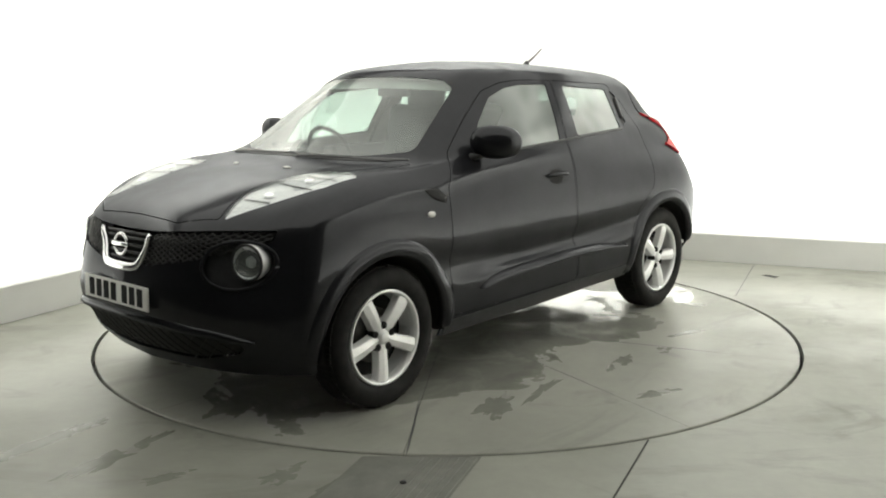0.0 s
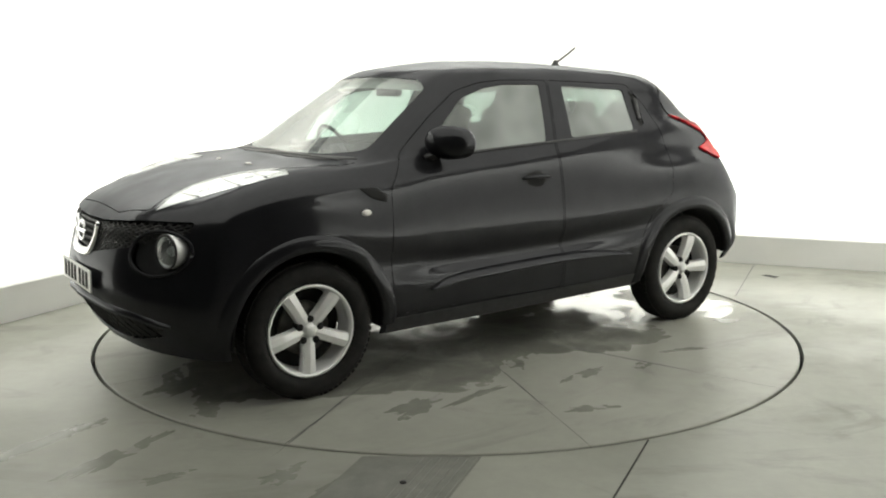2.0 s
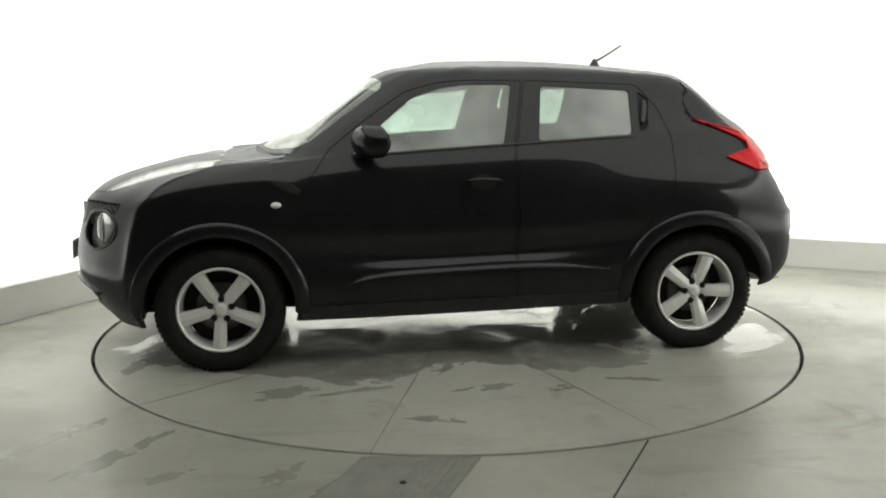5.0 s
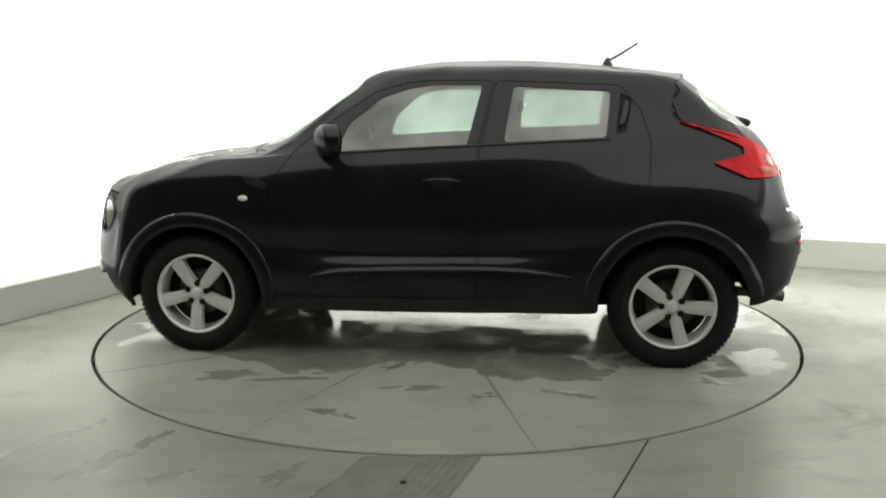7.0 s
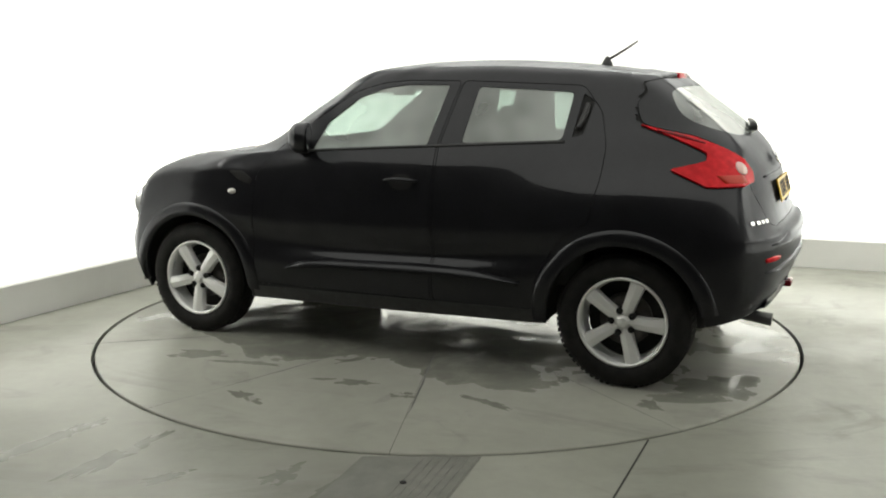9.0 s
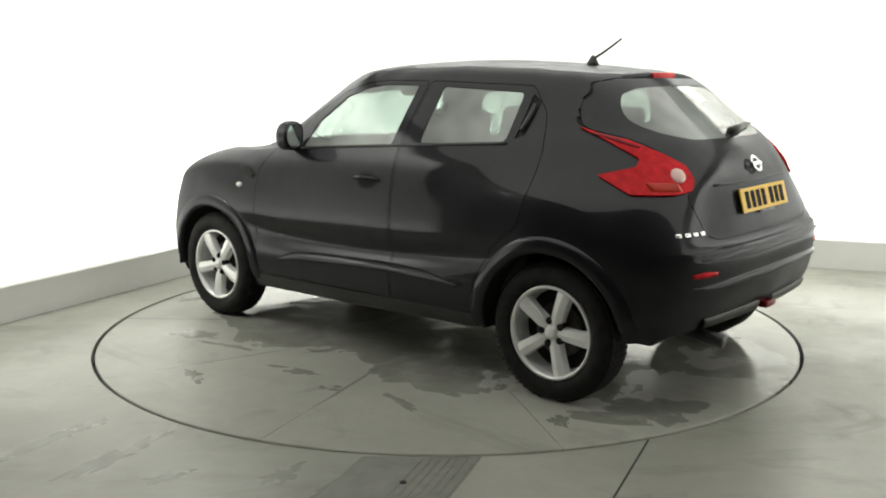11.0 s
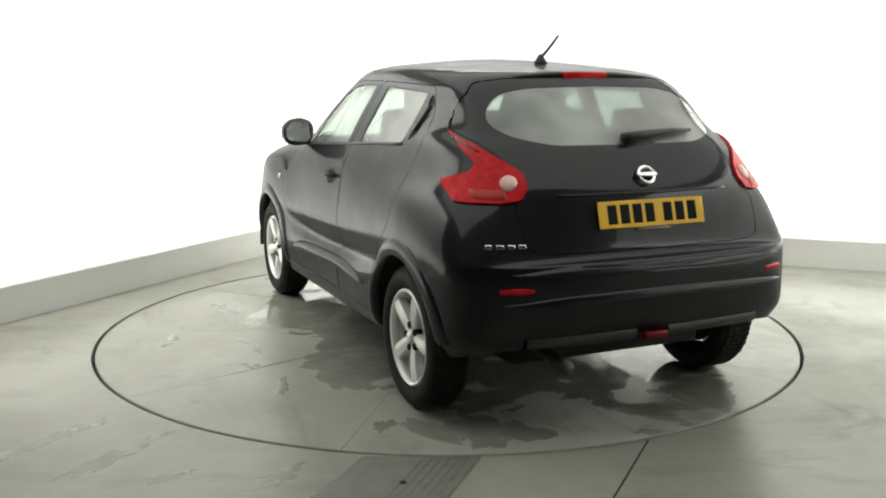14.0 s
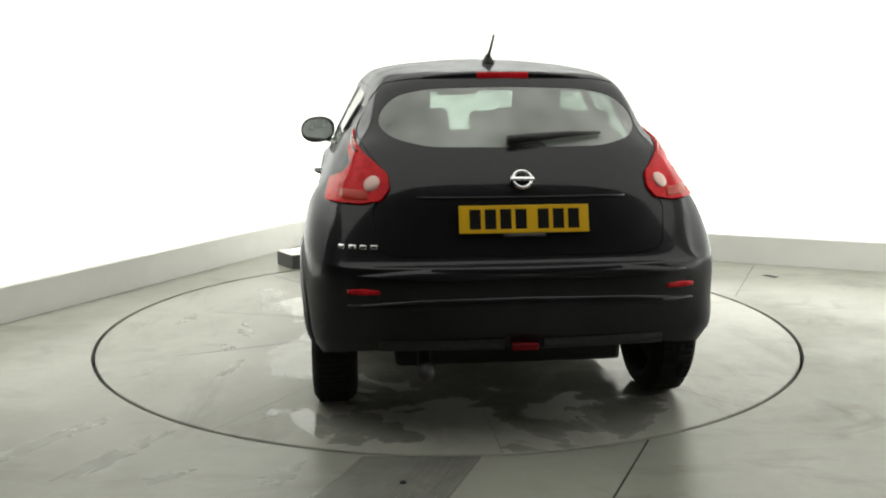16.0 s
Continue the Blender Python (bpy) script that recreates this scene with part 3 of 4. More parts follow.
SCREEN_GLASS = window_glass("windscreen_glass", (0.76, 0.86, 0.82), 0.22)
SIDE_GLASS = window_glass("side_glass", (0.60, 0.71, 0.66), 0.32)
REAR_GLASS = window_glass("rear_glass", (0.44, 0.53, 0.49), 0.30)
# on the two lamp lenses the mist is pale haze added to brighten them
LENS = window_glass("clear_lens", (0.93, 0.95, 0.95), 0.16)
RED_LENS = speckled(material("red_lens", (0.60, 0.014, 0.022), 0.14, Specular_IOR_Level=0.12), 26, (0.46, 0.009, 0.015), (0.68, 0.018, 0.026))
DARK_RED = material("dark_red_lens", (0.16, 0.004, 0.008), 0.2, Specular_IOR_Level=0.2)
ROUND_LENS = window_glass("round_lens", (0.95, 0.97, 0.97), 0.10)
AMBER_LENS = material("amber_red_lens", (0.42, 0.03, 0.015), 0.2, Specular_IOR_Level=0.25)
PINK_LENS = material("pale_pink_lens", (0.72, 0.46, 0.42), 0.18, Coat_Weight=0.5)
CLEAR_WHITE = material("frosted_lens", (0.75, 0.73, 0.70), 0.2, Coat_Weight=0.5)
REFLECTOR = speckled(material("lamp_reflector", (0.7, 0.7, 0.7), 0.25, 0.35), 14, (0.62, 0.62, 0.63), (0.92, 0.92, 0.92), 0.25, rough=(0.10, 0.30), bump_scale=26)
SEAT = speckled(material("seat_cloth", (0.03, 0.03, 0.032), 0.9), 40, (0.06, 0.06, 0.064), (0.10, 0.10, 0.105), 0.2)
TRIM = speckled(material("cabin_trim", (0.03, 0.03, 0.03), 0.7), 12, (0.04, 0.04, 0.041), (0.06, 0.06, 0.062))
PLATE_Y = speckled(material("yellow_plate", (0.75, 0.45, 0.02), 0.4), 8, (0.72, 0.42, 0.006), (0.80, 0.48, 0.01))
PLATE_W = speckled(material("white_plate", (0.7, 0.7, 0.68), 0.4), 8, (0.62, 0.62, 0.6), (0.74, 0.74, 0.72))
INK = material("plate_ink", (0.010, 0.010, 0.011), 0.7, Specular_IOR_Level=0.1)

# hull as a mesh with its own smooth normals, cut along the outlines of its panels
from mathutils.bvhtree import BVHTree

HULL = bmesh.new()
N_LAYER = HULL.verts.layers.float_vector.new("n")
REGION = HULL.faces.layers.int.new("region")
_rows = quads(HULL, [[Vector(p) for p in r] for r in GRID])
for i, r in enumerate(_rows):
    for j, v in enumerate(r):
        v[N_LAYER] = Vector(NORM[i, j])
bmesh.ops.remove_doubles(HULL, verts=HULL.verts, dist=0.0002)
HULL.normal_update()
if sum(f.normal.dot(f.verts[0][N_LAYER]) for f in HULL.faces) < 0:
    bmesh.ops.reverse_faces(HULL, faces=HULL.faces)
    HULL.normal_update()
TREE = BVHTree.FromBMesh(HULL)
SIDE, FRONT, TOP = (Vector((1, 0, 0)), Vector((0, 0, 1))), (Vector((0, 1, 0)), Vector((0, 0, 1))), (Vector((1, 0, 0)), Vector((0, 1, 0)))
CORNER_VIEW = (Vector((-0.75, -0.66, 0)).normalized(), Vector((0, 0, 1)))


def inside(p, poly):
    r = False
    for (x0, y0), (x1, y1) in zip(poly, poly[1:] + poly[:1]):
        if (y0 > p[1]) != (y1 > p[1]) and p[0] < (x1 - x0) * (p[1] - y0) / (y1 - y0) + x0:
            r = not r
    return r


def rounded(poly, r=0.03, n=4):
    """Rounds the corners of an outline."""
    out = []
    for i, p in enumerate(poly):
        p, a, b = Vector(p), Vector(poly[i - 1]), Vector(poly[(i + 1) % len(poly)])
        ra, rb = min(r, (a - p).length * 0.45), min(r, (b - p).length * 0.45)
        s, e = p + (a - p).normalized() * ra, p + (b - p).normalized() * rb
        out += [tuple(s.lerp(p, k / n).lerp(p.lerp(e, k / n), k / n)) for k in range(n + 1)]
    return out


def inset(poly, d):
    """Moves an outline inwards by d."""
    area = sum(a[0] * b[1] - b[0] * a[1] for a, b in zip(poly, poly[1:] + poly[:1]))
    s = 1 if area > 0 else -1
    out = []
    for i, p in enumerate(poly):
        a, b = Vector(poly[i - 1]), Vector(poly[(i + 1) % len(poly)])
        t = (b - a).normalized()
        out.append((p[0] - t.y * s * d, p[1] + t.x * s * d))
    return out


def cut(poly, view, number, where, over=(0,)):
    """Cuts the hull along an outline seen in a view, and gives the faces inside a number."""
    e1, e2 = view
    for (x0, y0), (x1, y1) in zip(poly, poly[1:] + poly[:1]):
        m = 0.012
        lo, hi = (min(x0, x1) - m, min(y0, y1) - m), (max(x0, x1) + m, max(y0, y1) + m)
        fs = []
        for f in HULL.faces:
            if f[REGION] not in over or not where(f.calc_center_median()):
                continue
            us, ws = [v.co.dot(e1) for v in f.verts], [v.co.dot(e2) for v in f.verts]
            if max(us) >= lo[0] and min(us) <= hi[0] and max(ws) >= lo[1] and min(ws) <= hi[1]:
                fs.append(f)
        d = Vector((x1 - x0, y1 - y0))
        if not fs or d.length < 1e-5:
            continue
        geom = fs + list({e for f in fs for e in f.edges}) + list({v for f in fs for v in f.verts})
        no = (e1 * -d.y + e2 * d.x).normalized()
        bmesh.ops.bisect_plane(HULL, geom=geom, dist=1e-5, plane_co=e1 * x0 + e2 * y0, plane_no=no)
    for f in HULL.faces:
        c = f.calc_center_median()
        if f[REGION] in over and where(c) and inside((c.dot(e1), c.dot(e2)), poly):
            f[REGION] = number


def panel(name, numbers, mat, parent, label="", lift=0.0, rim=0.012, mirror=False, both=False, centre=False):
    """Takes the faces with these numbers off the hull as a mesh with turned-in edges."""
    verts, norms, faces, index = [], [], [], {}
    for s in ((1, -1) if both else (-1,) if mirror else (1,)):
        index = {}
        own = [f for f in HULL.faces if f[REGION] in numbers]
        count = {}
        for f in own:
            for e in f.edges:
                count[e] = count.get(e, 0) + 1
        base = {}
        for f in own:
            ids = []
            for v in f.verts:
                if v not in index:
                    n = v[N_LAYER].normalized()
                    index[v] = len(verts)
                    p = v.co + n * lift
                    verts.append((p.x, p.y * s, p.z)), norms.append((n.x, n.y * s, n.z))
                ids.append(index[v])
            faces.append(ids if s > 0 else ids[::-1])
        if rim:
            for e, k in count.items():
                if k == 1 and not all(abs(v.co.y) < 0.001 for v in e.verts):
                    q = []
                    for v in e.verts:
                        if v not in base:
                            n = v[N_LAYER].normalized()
                            base[v] = len(verts)
                            for h in (lift, lift - rim):
                                p = v.co + n * h
                                verts.append((p.x, p.y * s, p.z)), norms.append((0, 0, 0))
                        q.append(base[v])
                    faces.append((q[0], q[1], q[1] + 1, q[0] + 1))
    me = bpy.data.meshes.new(name)
    me.from_pydata(verts, [], faces)
    me.materials.append(mat)
    me.shade_smooth()
    me.normals_split_custom_set_from_vertices(norms)
    ob = new(name, me)
    ob.parent = parent
    if label:
        tagged(ob, label)
    return ob


def on_hull(view, a, b, lift=0.0):
    """Point of the hull seen at (a, b) from the side, front, rear or top, and its normal."""
    o, d = {"side": ((a, 3, b), (0, -1, 0)), "front": ((4, a, b), (-1, 0, 0)), "rear": ((-4, a, b), (1, 0, 0)), "top": ((a, b, 4), (0, 0, -1))}[view]
    flip = (view in ("front", "rear") and a < 0) or (view == "top" and b < 0)
    if flip:
        o = (o[0], -o[1], o[2])
    p, n, _, _ = TREE.ray_cast(Vector(o), Vector(d))
    if p is None:
        p, n, _, _ = TREE.find_nearest(Vector((a, .8, b)) if view == "side" else Vector((2 if view == "front" else -2, abs(a), b)))
    if n.dot(Vector(d)) > 0:
        n = -n
    if flip:
        p, n = Vector((p.x, -p.y, p.z)), Vector((n.x, -n.y, n.z))
    return p + n * lift, n


left_side = lambda c: c.y > 0.3 and -1.5 < c.x < 1.2
front_end = lambda c: c.x > 1.3
rear_end = lambda c: c.x < -1.0

ARCH = [(1.265, 0.322), (-1.265, 0.322)]
GAP = 0.0038
WINDOW_F = rounded([(.485, 1.092), (-.205, 1.13), (-.272, 1.436), (-.03, 1.438), (.11, 1.42), (.26, 1.372), (.43, 1.235)], 0.018)
WINDOW_R = rounded([(-.395, 1.146), (-.437, 1.43), (-.935, 1.402), (-.915, 1.172)], 0.025)
DOOR_F = rounded([(.833, .335), (.838, .65), (.82, .95), (.70, 1.115), (.49, 1.275), (.29, 1.405), (.12, 1.45), (-.03, 1.462), (-.335, 1.46), (-.262, 1.12), (-.262, .335)], 0.03)
DOOR_R = rounded([(-.272, .335), (-.272, 1.12), (-.345, 1.46), (-.98, 1.435), (-1.09, 1.31), (-1.14, 1.15), (-1.135, 1.0), (-1.10, .80), (-.95, .69), (-.845, .52), (-.82, .335)], 0.03)
REAR_PULL = rounded([(-.962, 1.185), (-.985, 1.395), (-1.045, 1.36), (-1.015, 1.20)], 0.012)
SKIRT = [(.86, .2), (.86, .318), (-.86, .345), (-.86, .2)]
SCREEN = rounded([(-.2, 1.096), (.45, 1.10), (.625, 1.12), (.575, 1.26), (.51, 1.425), (.43, 1.464), (.2, 1.479), (-.2, 1.484)], 0.03)
BACKLIGHT = rounded([(-.2, 1.188), (.36, 1.192), (.50, 1.222), (.56, 1.27), (.545, 1.335), (.47, 1.40), (.33, 1.425), (-.2, 1.437)], 0.05)
TAILGATE = rounded([(-.2, .772), (.50, .776), (.572, .80), (.598, .96), (.53, 1.03), (.57, 1.12), (.655, 1.235), (.60, 1.36), (.53, 1.45), (.40, 1.468), (-.2, 1.474)], 0.03)
TAIL_LAMP = rounded([(.525, 1.247), (.62, 1.215), (.727, 1.19), (.87, 1.13), (.955, 1.085), (.988, 1.03), (.975, .985), (.90, .97), (.70, .972), (.58, 1.045), (.74, 1.085), (.755, 1.12), (.61, 1.203)], 0.012, 3)
TAIL_LAMP = [(a / Vector((0.75, 0.66)).length, b) for a, b in TAIL_LAMP]
TOP_LAMP = rounded([(1.85, .488), (1.74, .432), (1.63, .395), (1.486, .408), (1.354, .44), (1.25, .48), (1.285, .705), (1.46, .68), (1.60, .61), (1.72, .55)], 0.015)
GRILLE = rounded([(-.1, .826), (.21, .832), (.48, .85), (.70, .853), (.705, .805), (.60, .775), (.445, .728), (.187, .683), (-.1, .668)], 0.015)
LAMP_BOWL = [(.605 + .128 * math.cos(t * math.pi / 12), .712 + .098 * math.sin(t * math.pi / 12)) for t in range(24)]
INTAKE = rounded([(-.1, .432), (.25, .426), (.48, .405), (.64, .375), (.60, .335), (.42, .295), (-.1, .285)], 0.02)
BONNET_EDGE = rounded([(1.96, -.2), (1.955, .30), (1.86, .47), (1.74, .412), (1.63, .375), (1.486, .388), (1.354, .42), (1.235, .465), (1.17, .56), (1.08, .68), (.93, .70), (.99, .55), (1.075, .30), (1.10, -.2)], 0.02)

for cx, cz in ARCH:
    cut([(cx + .385 * math.cos(k * math.pi / 24), cz + .385 * math.sin(k * math.pi / 24)) for k in range(48)], SIDE, 99, lambda c: c.y > 0.5)
cut(WINDOW_F, SIDE, 1, left_side)
cut(WINDOW_R, SIDE, 2, left_side)
cut(REAR_PULL, SIDE, 3, left_side)
cut(SKIRT, SIDE, 4, left_side)
for poly, a, b in ((DOOR_F, 5, 6), (DOOR_R, 7, 8)):
    cut(poly, SIDE, a, left_side)
    cut(inset(poly, GAP), SIDE, b, left_side, (a,))
cut(SCREEN, FRONT, 9, lambda c: c.x > 0.1 and c.z > 1.05)
cut(TAIL_LAMP, CORNER_VIEW, 10, lambda c: c.x < -1.2 and c.y > 0.3)
cut(BACKLIGHT, FRONT, 11, lambda c: c.x < -1.3)
cut(TAILGATE, FRONT, 12, lambda c: c.x < -1.25)
cut(inset(TAILGATE, GAP), FRONT, 13, lambda c: c.x < -1.25, (12,))
cut(TOP_LAMP, TOP, 14, lambda c: c.x > 1.1 and c.z > 0.7)
cut(GRILLE, FRONT, 15, front_end)
cut(LAMP_BOWL, FRONT, 16, front_end, (0, 15))
cut(INTAKE, FRONT, 17, front_end)
cut(BONNET_EDGE, TOP, 18, lambda c: c.x > 0.9 and c.z > 0.8)
cut(inset(BONNET_EDGE, GAP), TOP, 19, lambda c: c.x > 0.9 and c.z > 0.8, (18,))

panel("body", (0,), PAINT, car, "glossy black painted body shell", both=True)
panel("panel_gap", (5, 7, 12, 18), DARK, car, "dark shut lines between the panels", lift=-0.006, rim=0, both=True)
panel("bonnet", (19,), PAINT, car, "black bonnet with a domed middle", lift=0.001, both=True)
tailgate = panel("tailgate", (13,), PAINT, car, "black tailgate", both=True)
panel("rear_window", (11,), REAR_GLASS, tailgate, "dark tinted rear window", lift=-0.002, rim=0.006, both=True)
panel("windscreen", (9,), SCREEN_GLASS, car, "curved windscreen, slightly misted", lift=-0.003, rim=0.006, both=True)
panel("grille_back", (15,), DARK, car, lift=-0.035, rim=0, both=True)
panel("intake_back", (17,), DARK, car, lift=-0.012, rim=0, both=True)
DOORS, LAMPS, STRIPS = {}, {}, {}
for mir in (False, True):
    door = panel("front_door", (6,), PAINT, car, "black front door", mirror=mir)
    panel("window", (1,), SIDE_GLASS, door, "misted tinted side window", lift=-0.004, rim=0.005, mirror=mir)
    rdoor = panel("rear_door", (8,), PAINT, car, "black rear door with a hidden handle", mirror=mir)
    panel("window", (2,), SIDE_GLASS, rdoor, "misted tinted side window", lift=-0.004, rim=0.005, mirror=mir)
    panel("handle_recess", (3,), DARK, rdoor, "black plastic handle panel", lift=-0.006, rim=0, mirror=mir)
    panel("side_skirt", (4,), PLASTIC, car, "matt black plastic sill trim", lift=0.004, mirror=mir)
    lamp = panel("tail_lamp", (10,), RED_LENS, car, "red boomerang-shaped tail lamp", lift=0.012, rim=0.02, mirror=mir)
    top = panel("headlamp_strip", (14,), REFLECTOR, car, "silver lamp strip on the wing", lift=-0.004, rim=0.004, mirror=mir)
    panel("lens", (14,), LENS, top, "clear lens", lift=0.006, rim=0, mirror=mir)
    DOORS[mir], LAMPS[mir], STRIPS[mir] = (door, rdoor), lamp, top
    panel("lamp_bowl", (16,), PLASTIC, car, "black lamp recess in the bumper", lift=-0.025, rim=0, mirror=mir)


# ---- parts set on the hull ----
def strip_on(view, pts, width, lift, thick=0.012, samples=4, ridge=False):
    """A bar that follows the hull through points of a view; width may be a list; a ridge slopes out to its far edge."""
    bm = bmesh.new()
    fine, ws = [], []
    for i in range((len(pts) - 1) * samples + 1):
        t = i / samples
        fine.append(catmull([Vector(p) for p in pts], min(t, len(pts) - 1 - 1e-6)))
        ws.append(catmull([Vector((w, 0)) for w in width], min(t, len(pts) - 1 - 1e-6)).x if isinstance(width, list) else width)
    rows = []
    for i, (p, w) in enumerate(zip(fine, ws)):
        d = (fine[min(i + 1, len(fine) - 1)] - fine[max(i - 1, 0)]).normalized()
        q = Vector((-d.y, d.x)) * w / 2
        o, n = on_hull(view, p.x, p.y)
        a, b = on_hull(view, *(p + q))[0], on_hull(view, *(p - q))[0]
        c = n * lift
        if ridge:
            a, b = (a, b) if a.z > b.z else (b, a)
            rows.append([a - n * thick * 0.3, a + c * 0.05, a.lerp(b, 0.45) + c * 0.5, a.lerp(b, 0.8) + c * 0.96, a.lerp(b, 0.9) + c * 0.85, b - n * thick * 0.3])
        else:
            rows.append([a - n * thick * 0.3, a + c * 0.7, a.lerp(b, 0.2) + c, a.lerp(b, 0.8) + c, b + c * 0.7, b - n * thick * 0.3])
    vs = quads(bm, rows)
    bm.faces.new(vs[0]), bm.faces.new(vs[-1])
    bmesh.ops.recalc_face_normals(bm, faces=bm.faces)
    return bm


def mirrored(bm, on):
    if on:
        for v in bm.verts:
            v.co.y = -v.co.y
        bmesh.ops.reverse_faces(bm, faces=bm.faces)
    return bm


def arch_flare(cx, cz):
    """Rounded lip round a wheel opening."""
    bm = bmesh.new()
    rows = []
    for k in range(61):
        t = math.radians(-5 + ((189 if cx > 0 else 175) * k / 60))
        row = []
        for r, h in ((.372, -.03), (.374, .004), (.383, .012), (.405, .014), (.43, .011), (.448, .004), (.456, -.010)):
            x, z = cx + r * math.cos(t), max(cz + r * math.sin(t), 0.24)
            p, n = on_hull("side", x, z)
            row.append(Vector((x, p.y + h, z)))
        rows.append(row)
    quads(bm, rows)
    bmesh.ops.recalc_face_normals(bm, faces=bm.faces)
    return bm


def arch_liner(cx, cz):
    bm = bmesh.new()
    rows = []
    for y in (.862, .70, .50):
        rows.append([Vector((cx + .384 * math.cos(math.radians(a)), y, cz + .384 * math.sin(math.radians(a)))) for a in (range(-6, 187, 4) if cx > 0 else range(-2, 173, 4))])
    rows.append([Vector((cx, .5, cz))] * len(rows[0]))
    quads(bm, rows)
    bmesh.ops.remove_doubles(bm, verts=bm.verts, dist=1e-4)
    bmesh.ops.recalc_face_normals(bm, faces=bm.faces)
    return bm


def door_pull(cx, cz):
    """Grab handle: a bowed bar over the dark patch that stands in for its shaded recess."""
    bm = bmesh.new()
    pts = []
    for k in range(9):
        f = k / 8
        p, n = on_hull("side", cx + .095 - .19 * f, cz + 0.004 * math.sin(f * 3.1))
        pts.append(p + n * (0.006 + 0.026 * math.sin(math.pi * f) ** 0.5))
    tube(bm, pts, [.008, .012, .0135, .014, .014, .014, .0135, .012, .008], 10, 0.75)
    return bm


# flat near-black patch on the door paints the shade of the handle recess
def cup_shade(cx, cz):
    bm = bmesh.new()
    rows = []
    for r in (1.0, 0.8, 0.5, 0.0):
        row = []
        for k in range(20):
            a = 2 * math.pi * k / 20
            p, n = on_hull("side", cx + .07 * r * math.cos(a), cz - .006 + .042 * r * math.sin(a))
            row.append(p + n * 0.0022)
        rows.append(row)
    quads(bm, rows, True)
    bmesh.ops.remove_doubles(bm, verts=bm.verts, dist=1e-5)
    bmesh.ops.recalc_face_normals(bm, faces=bm.faces)
    return bm


def dome(centre, axis, r, depth, squash=1.0, rings=6, n=24, back=0.0):
    """A shallow bulging cap."""
    bm = bmesh.new()
    m = Vector(axis).to_track_quat("Z", "Y").to_matrix().to_4x4()
    m.translation = centre
    prof = [(r * math.cos(k * math.pi / 2 / rings), depth * math.sin(k * math.pi / 2 / rings)) for k in range(rings + 1)]
    if back:
        prof = [(r, -back)] + prof
    prof[-1] = (1e-5, depth)
    lathe(bm, prof, n, "z", m @ Matrix.Diagonal((1, squash, 1, 1)))
    return bm


def ring(centre, axis, r, thick, n=32, squash=1.0):
    bm = bmesh.new()
    m = Vector(axis).to_track_quat("Z", "Y").to_matrix().to_4x4()
    m.translation = centre
    rows = []
    for k in range(n):
        a = 2 * math.pi * k / n
        c = Vector((r * math.cos(a), r * squash * math.sin(a), 0))
        o = Vector((math.cos(a), math.sin(a), 0))
        rows.append([m @ (c + o * thick * math.cos(b * math.pi / 4) + Vector((0, 0, thick * 0.7 * math.sin(b * math.pi / 4)))) for b in range(8)])
    quads(bm, rows + rows[:1], True)
    bmesh.ops.remove_doubles(bm, verts=bm.verts, dist=1e-5)
    bmesh.ops.recalc_face_normals(bm, faces=bm.faces)
    return bm


def lattice(view, poly, step, slope, lift, r, skip):
    """Crossing bars that follow the hull inside an outline."""
    bm = bmesh.new()
    ys, zs = [p[0] for p in poly], [p[1] for p in poly]
    for sgn in (1, -1):
        k = -40
        while k < 60:
            run = []
            for i in range(90):
                y = min(ys) + (max(ys) - min(ys)) * i / 89
                z = min(zs) + step * k + sgn * slope * (y - min(ys))
                if y >= 0 and inside((y, z), poly) and not skip(y, z):
                    run.append(on_hull(view, y, z, lift)[0])
                else:
                    if len(run) > 2:
                        tube(bm, run, r, 5)
                    run = []
            if len(run) > 2:
                tube(bm, run, r, 5)
            k += 1
    dup = bmesh.ops.duplicate(bm, geom=bm.verts[:] + bm.edges[:] + bm.faces[:])["geom"]
    for v in dup:
        if isinstance(v, bmesh.types.BMVert):
            v.co.y = -v.co.y
    bmesh.ops.recalc_face_normals(bm, faces=bm.faces)
    return bm


in_badge = lambda y, z: abs(y) < 0.125 + (z - .675) * 0.5
grille = part("grille_mesh", lattice("front", GRILLE, .0215, .55, -.012, .0036, in_badge), PLASTIC, car, "black honeycomb grille mesh")
tagged(grille, kind="stuff")
intake = part("intake_mesh", lattice("front", INTAKE, .06, .9, -.011, .0030, lambda y, z: False), DARK, car, "black lower intake mesh")
tagged(intake, kind="stuff")
bm = bmesh.new()
for z in (.70, .728, .757, .786, .814):
    w = 0.10 + (z - .675) * 0.5
    tube(bm, [on_hull("front", -w + 2 * w * k / 8, z, -.012)[0] for k in range(9)], .007, 6)
part("grille_slat", bm, PLASTIC, car, "dark slats behind the badge")
part("chrome_surround", strip_on("front", [(.192, .812), (.165, .755), (.135, .692), (.10, .670), (0, .666), (-.10, .670), (-.135, .692), (-.165, .755), (-.192, .812)], [.016, .022, .030, .036, .036, .036, .030, .022, .016], .014, samples=3), CHROME, car, "bright V-shaped grille surround")
for view, z, s in (("front", .758, 1), ("rear", 1.062, -1)):
    p, n = on_hull(view, 0.001, z, .018)
    badge = part("badge", ring(p, n, .045 if s > 0 else .036, .008), CHROME, car, "round silver badge with a crossbar")
    bm = bmesh.new()
    q = .062 if s > 0 else .048
    box(bm, (-q, -.009, -.004), (q, .009, .008), .003)
    m = Vector(n).to_track_quat("Z", "Y").to_matrix().to_4x4()
    m.translation = p
    bmesh.ops.transform(bm, matrix=m, verts=bm.verts)
    part("bar", bm, CHROME, badge)


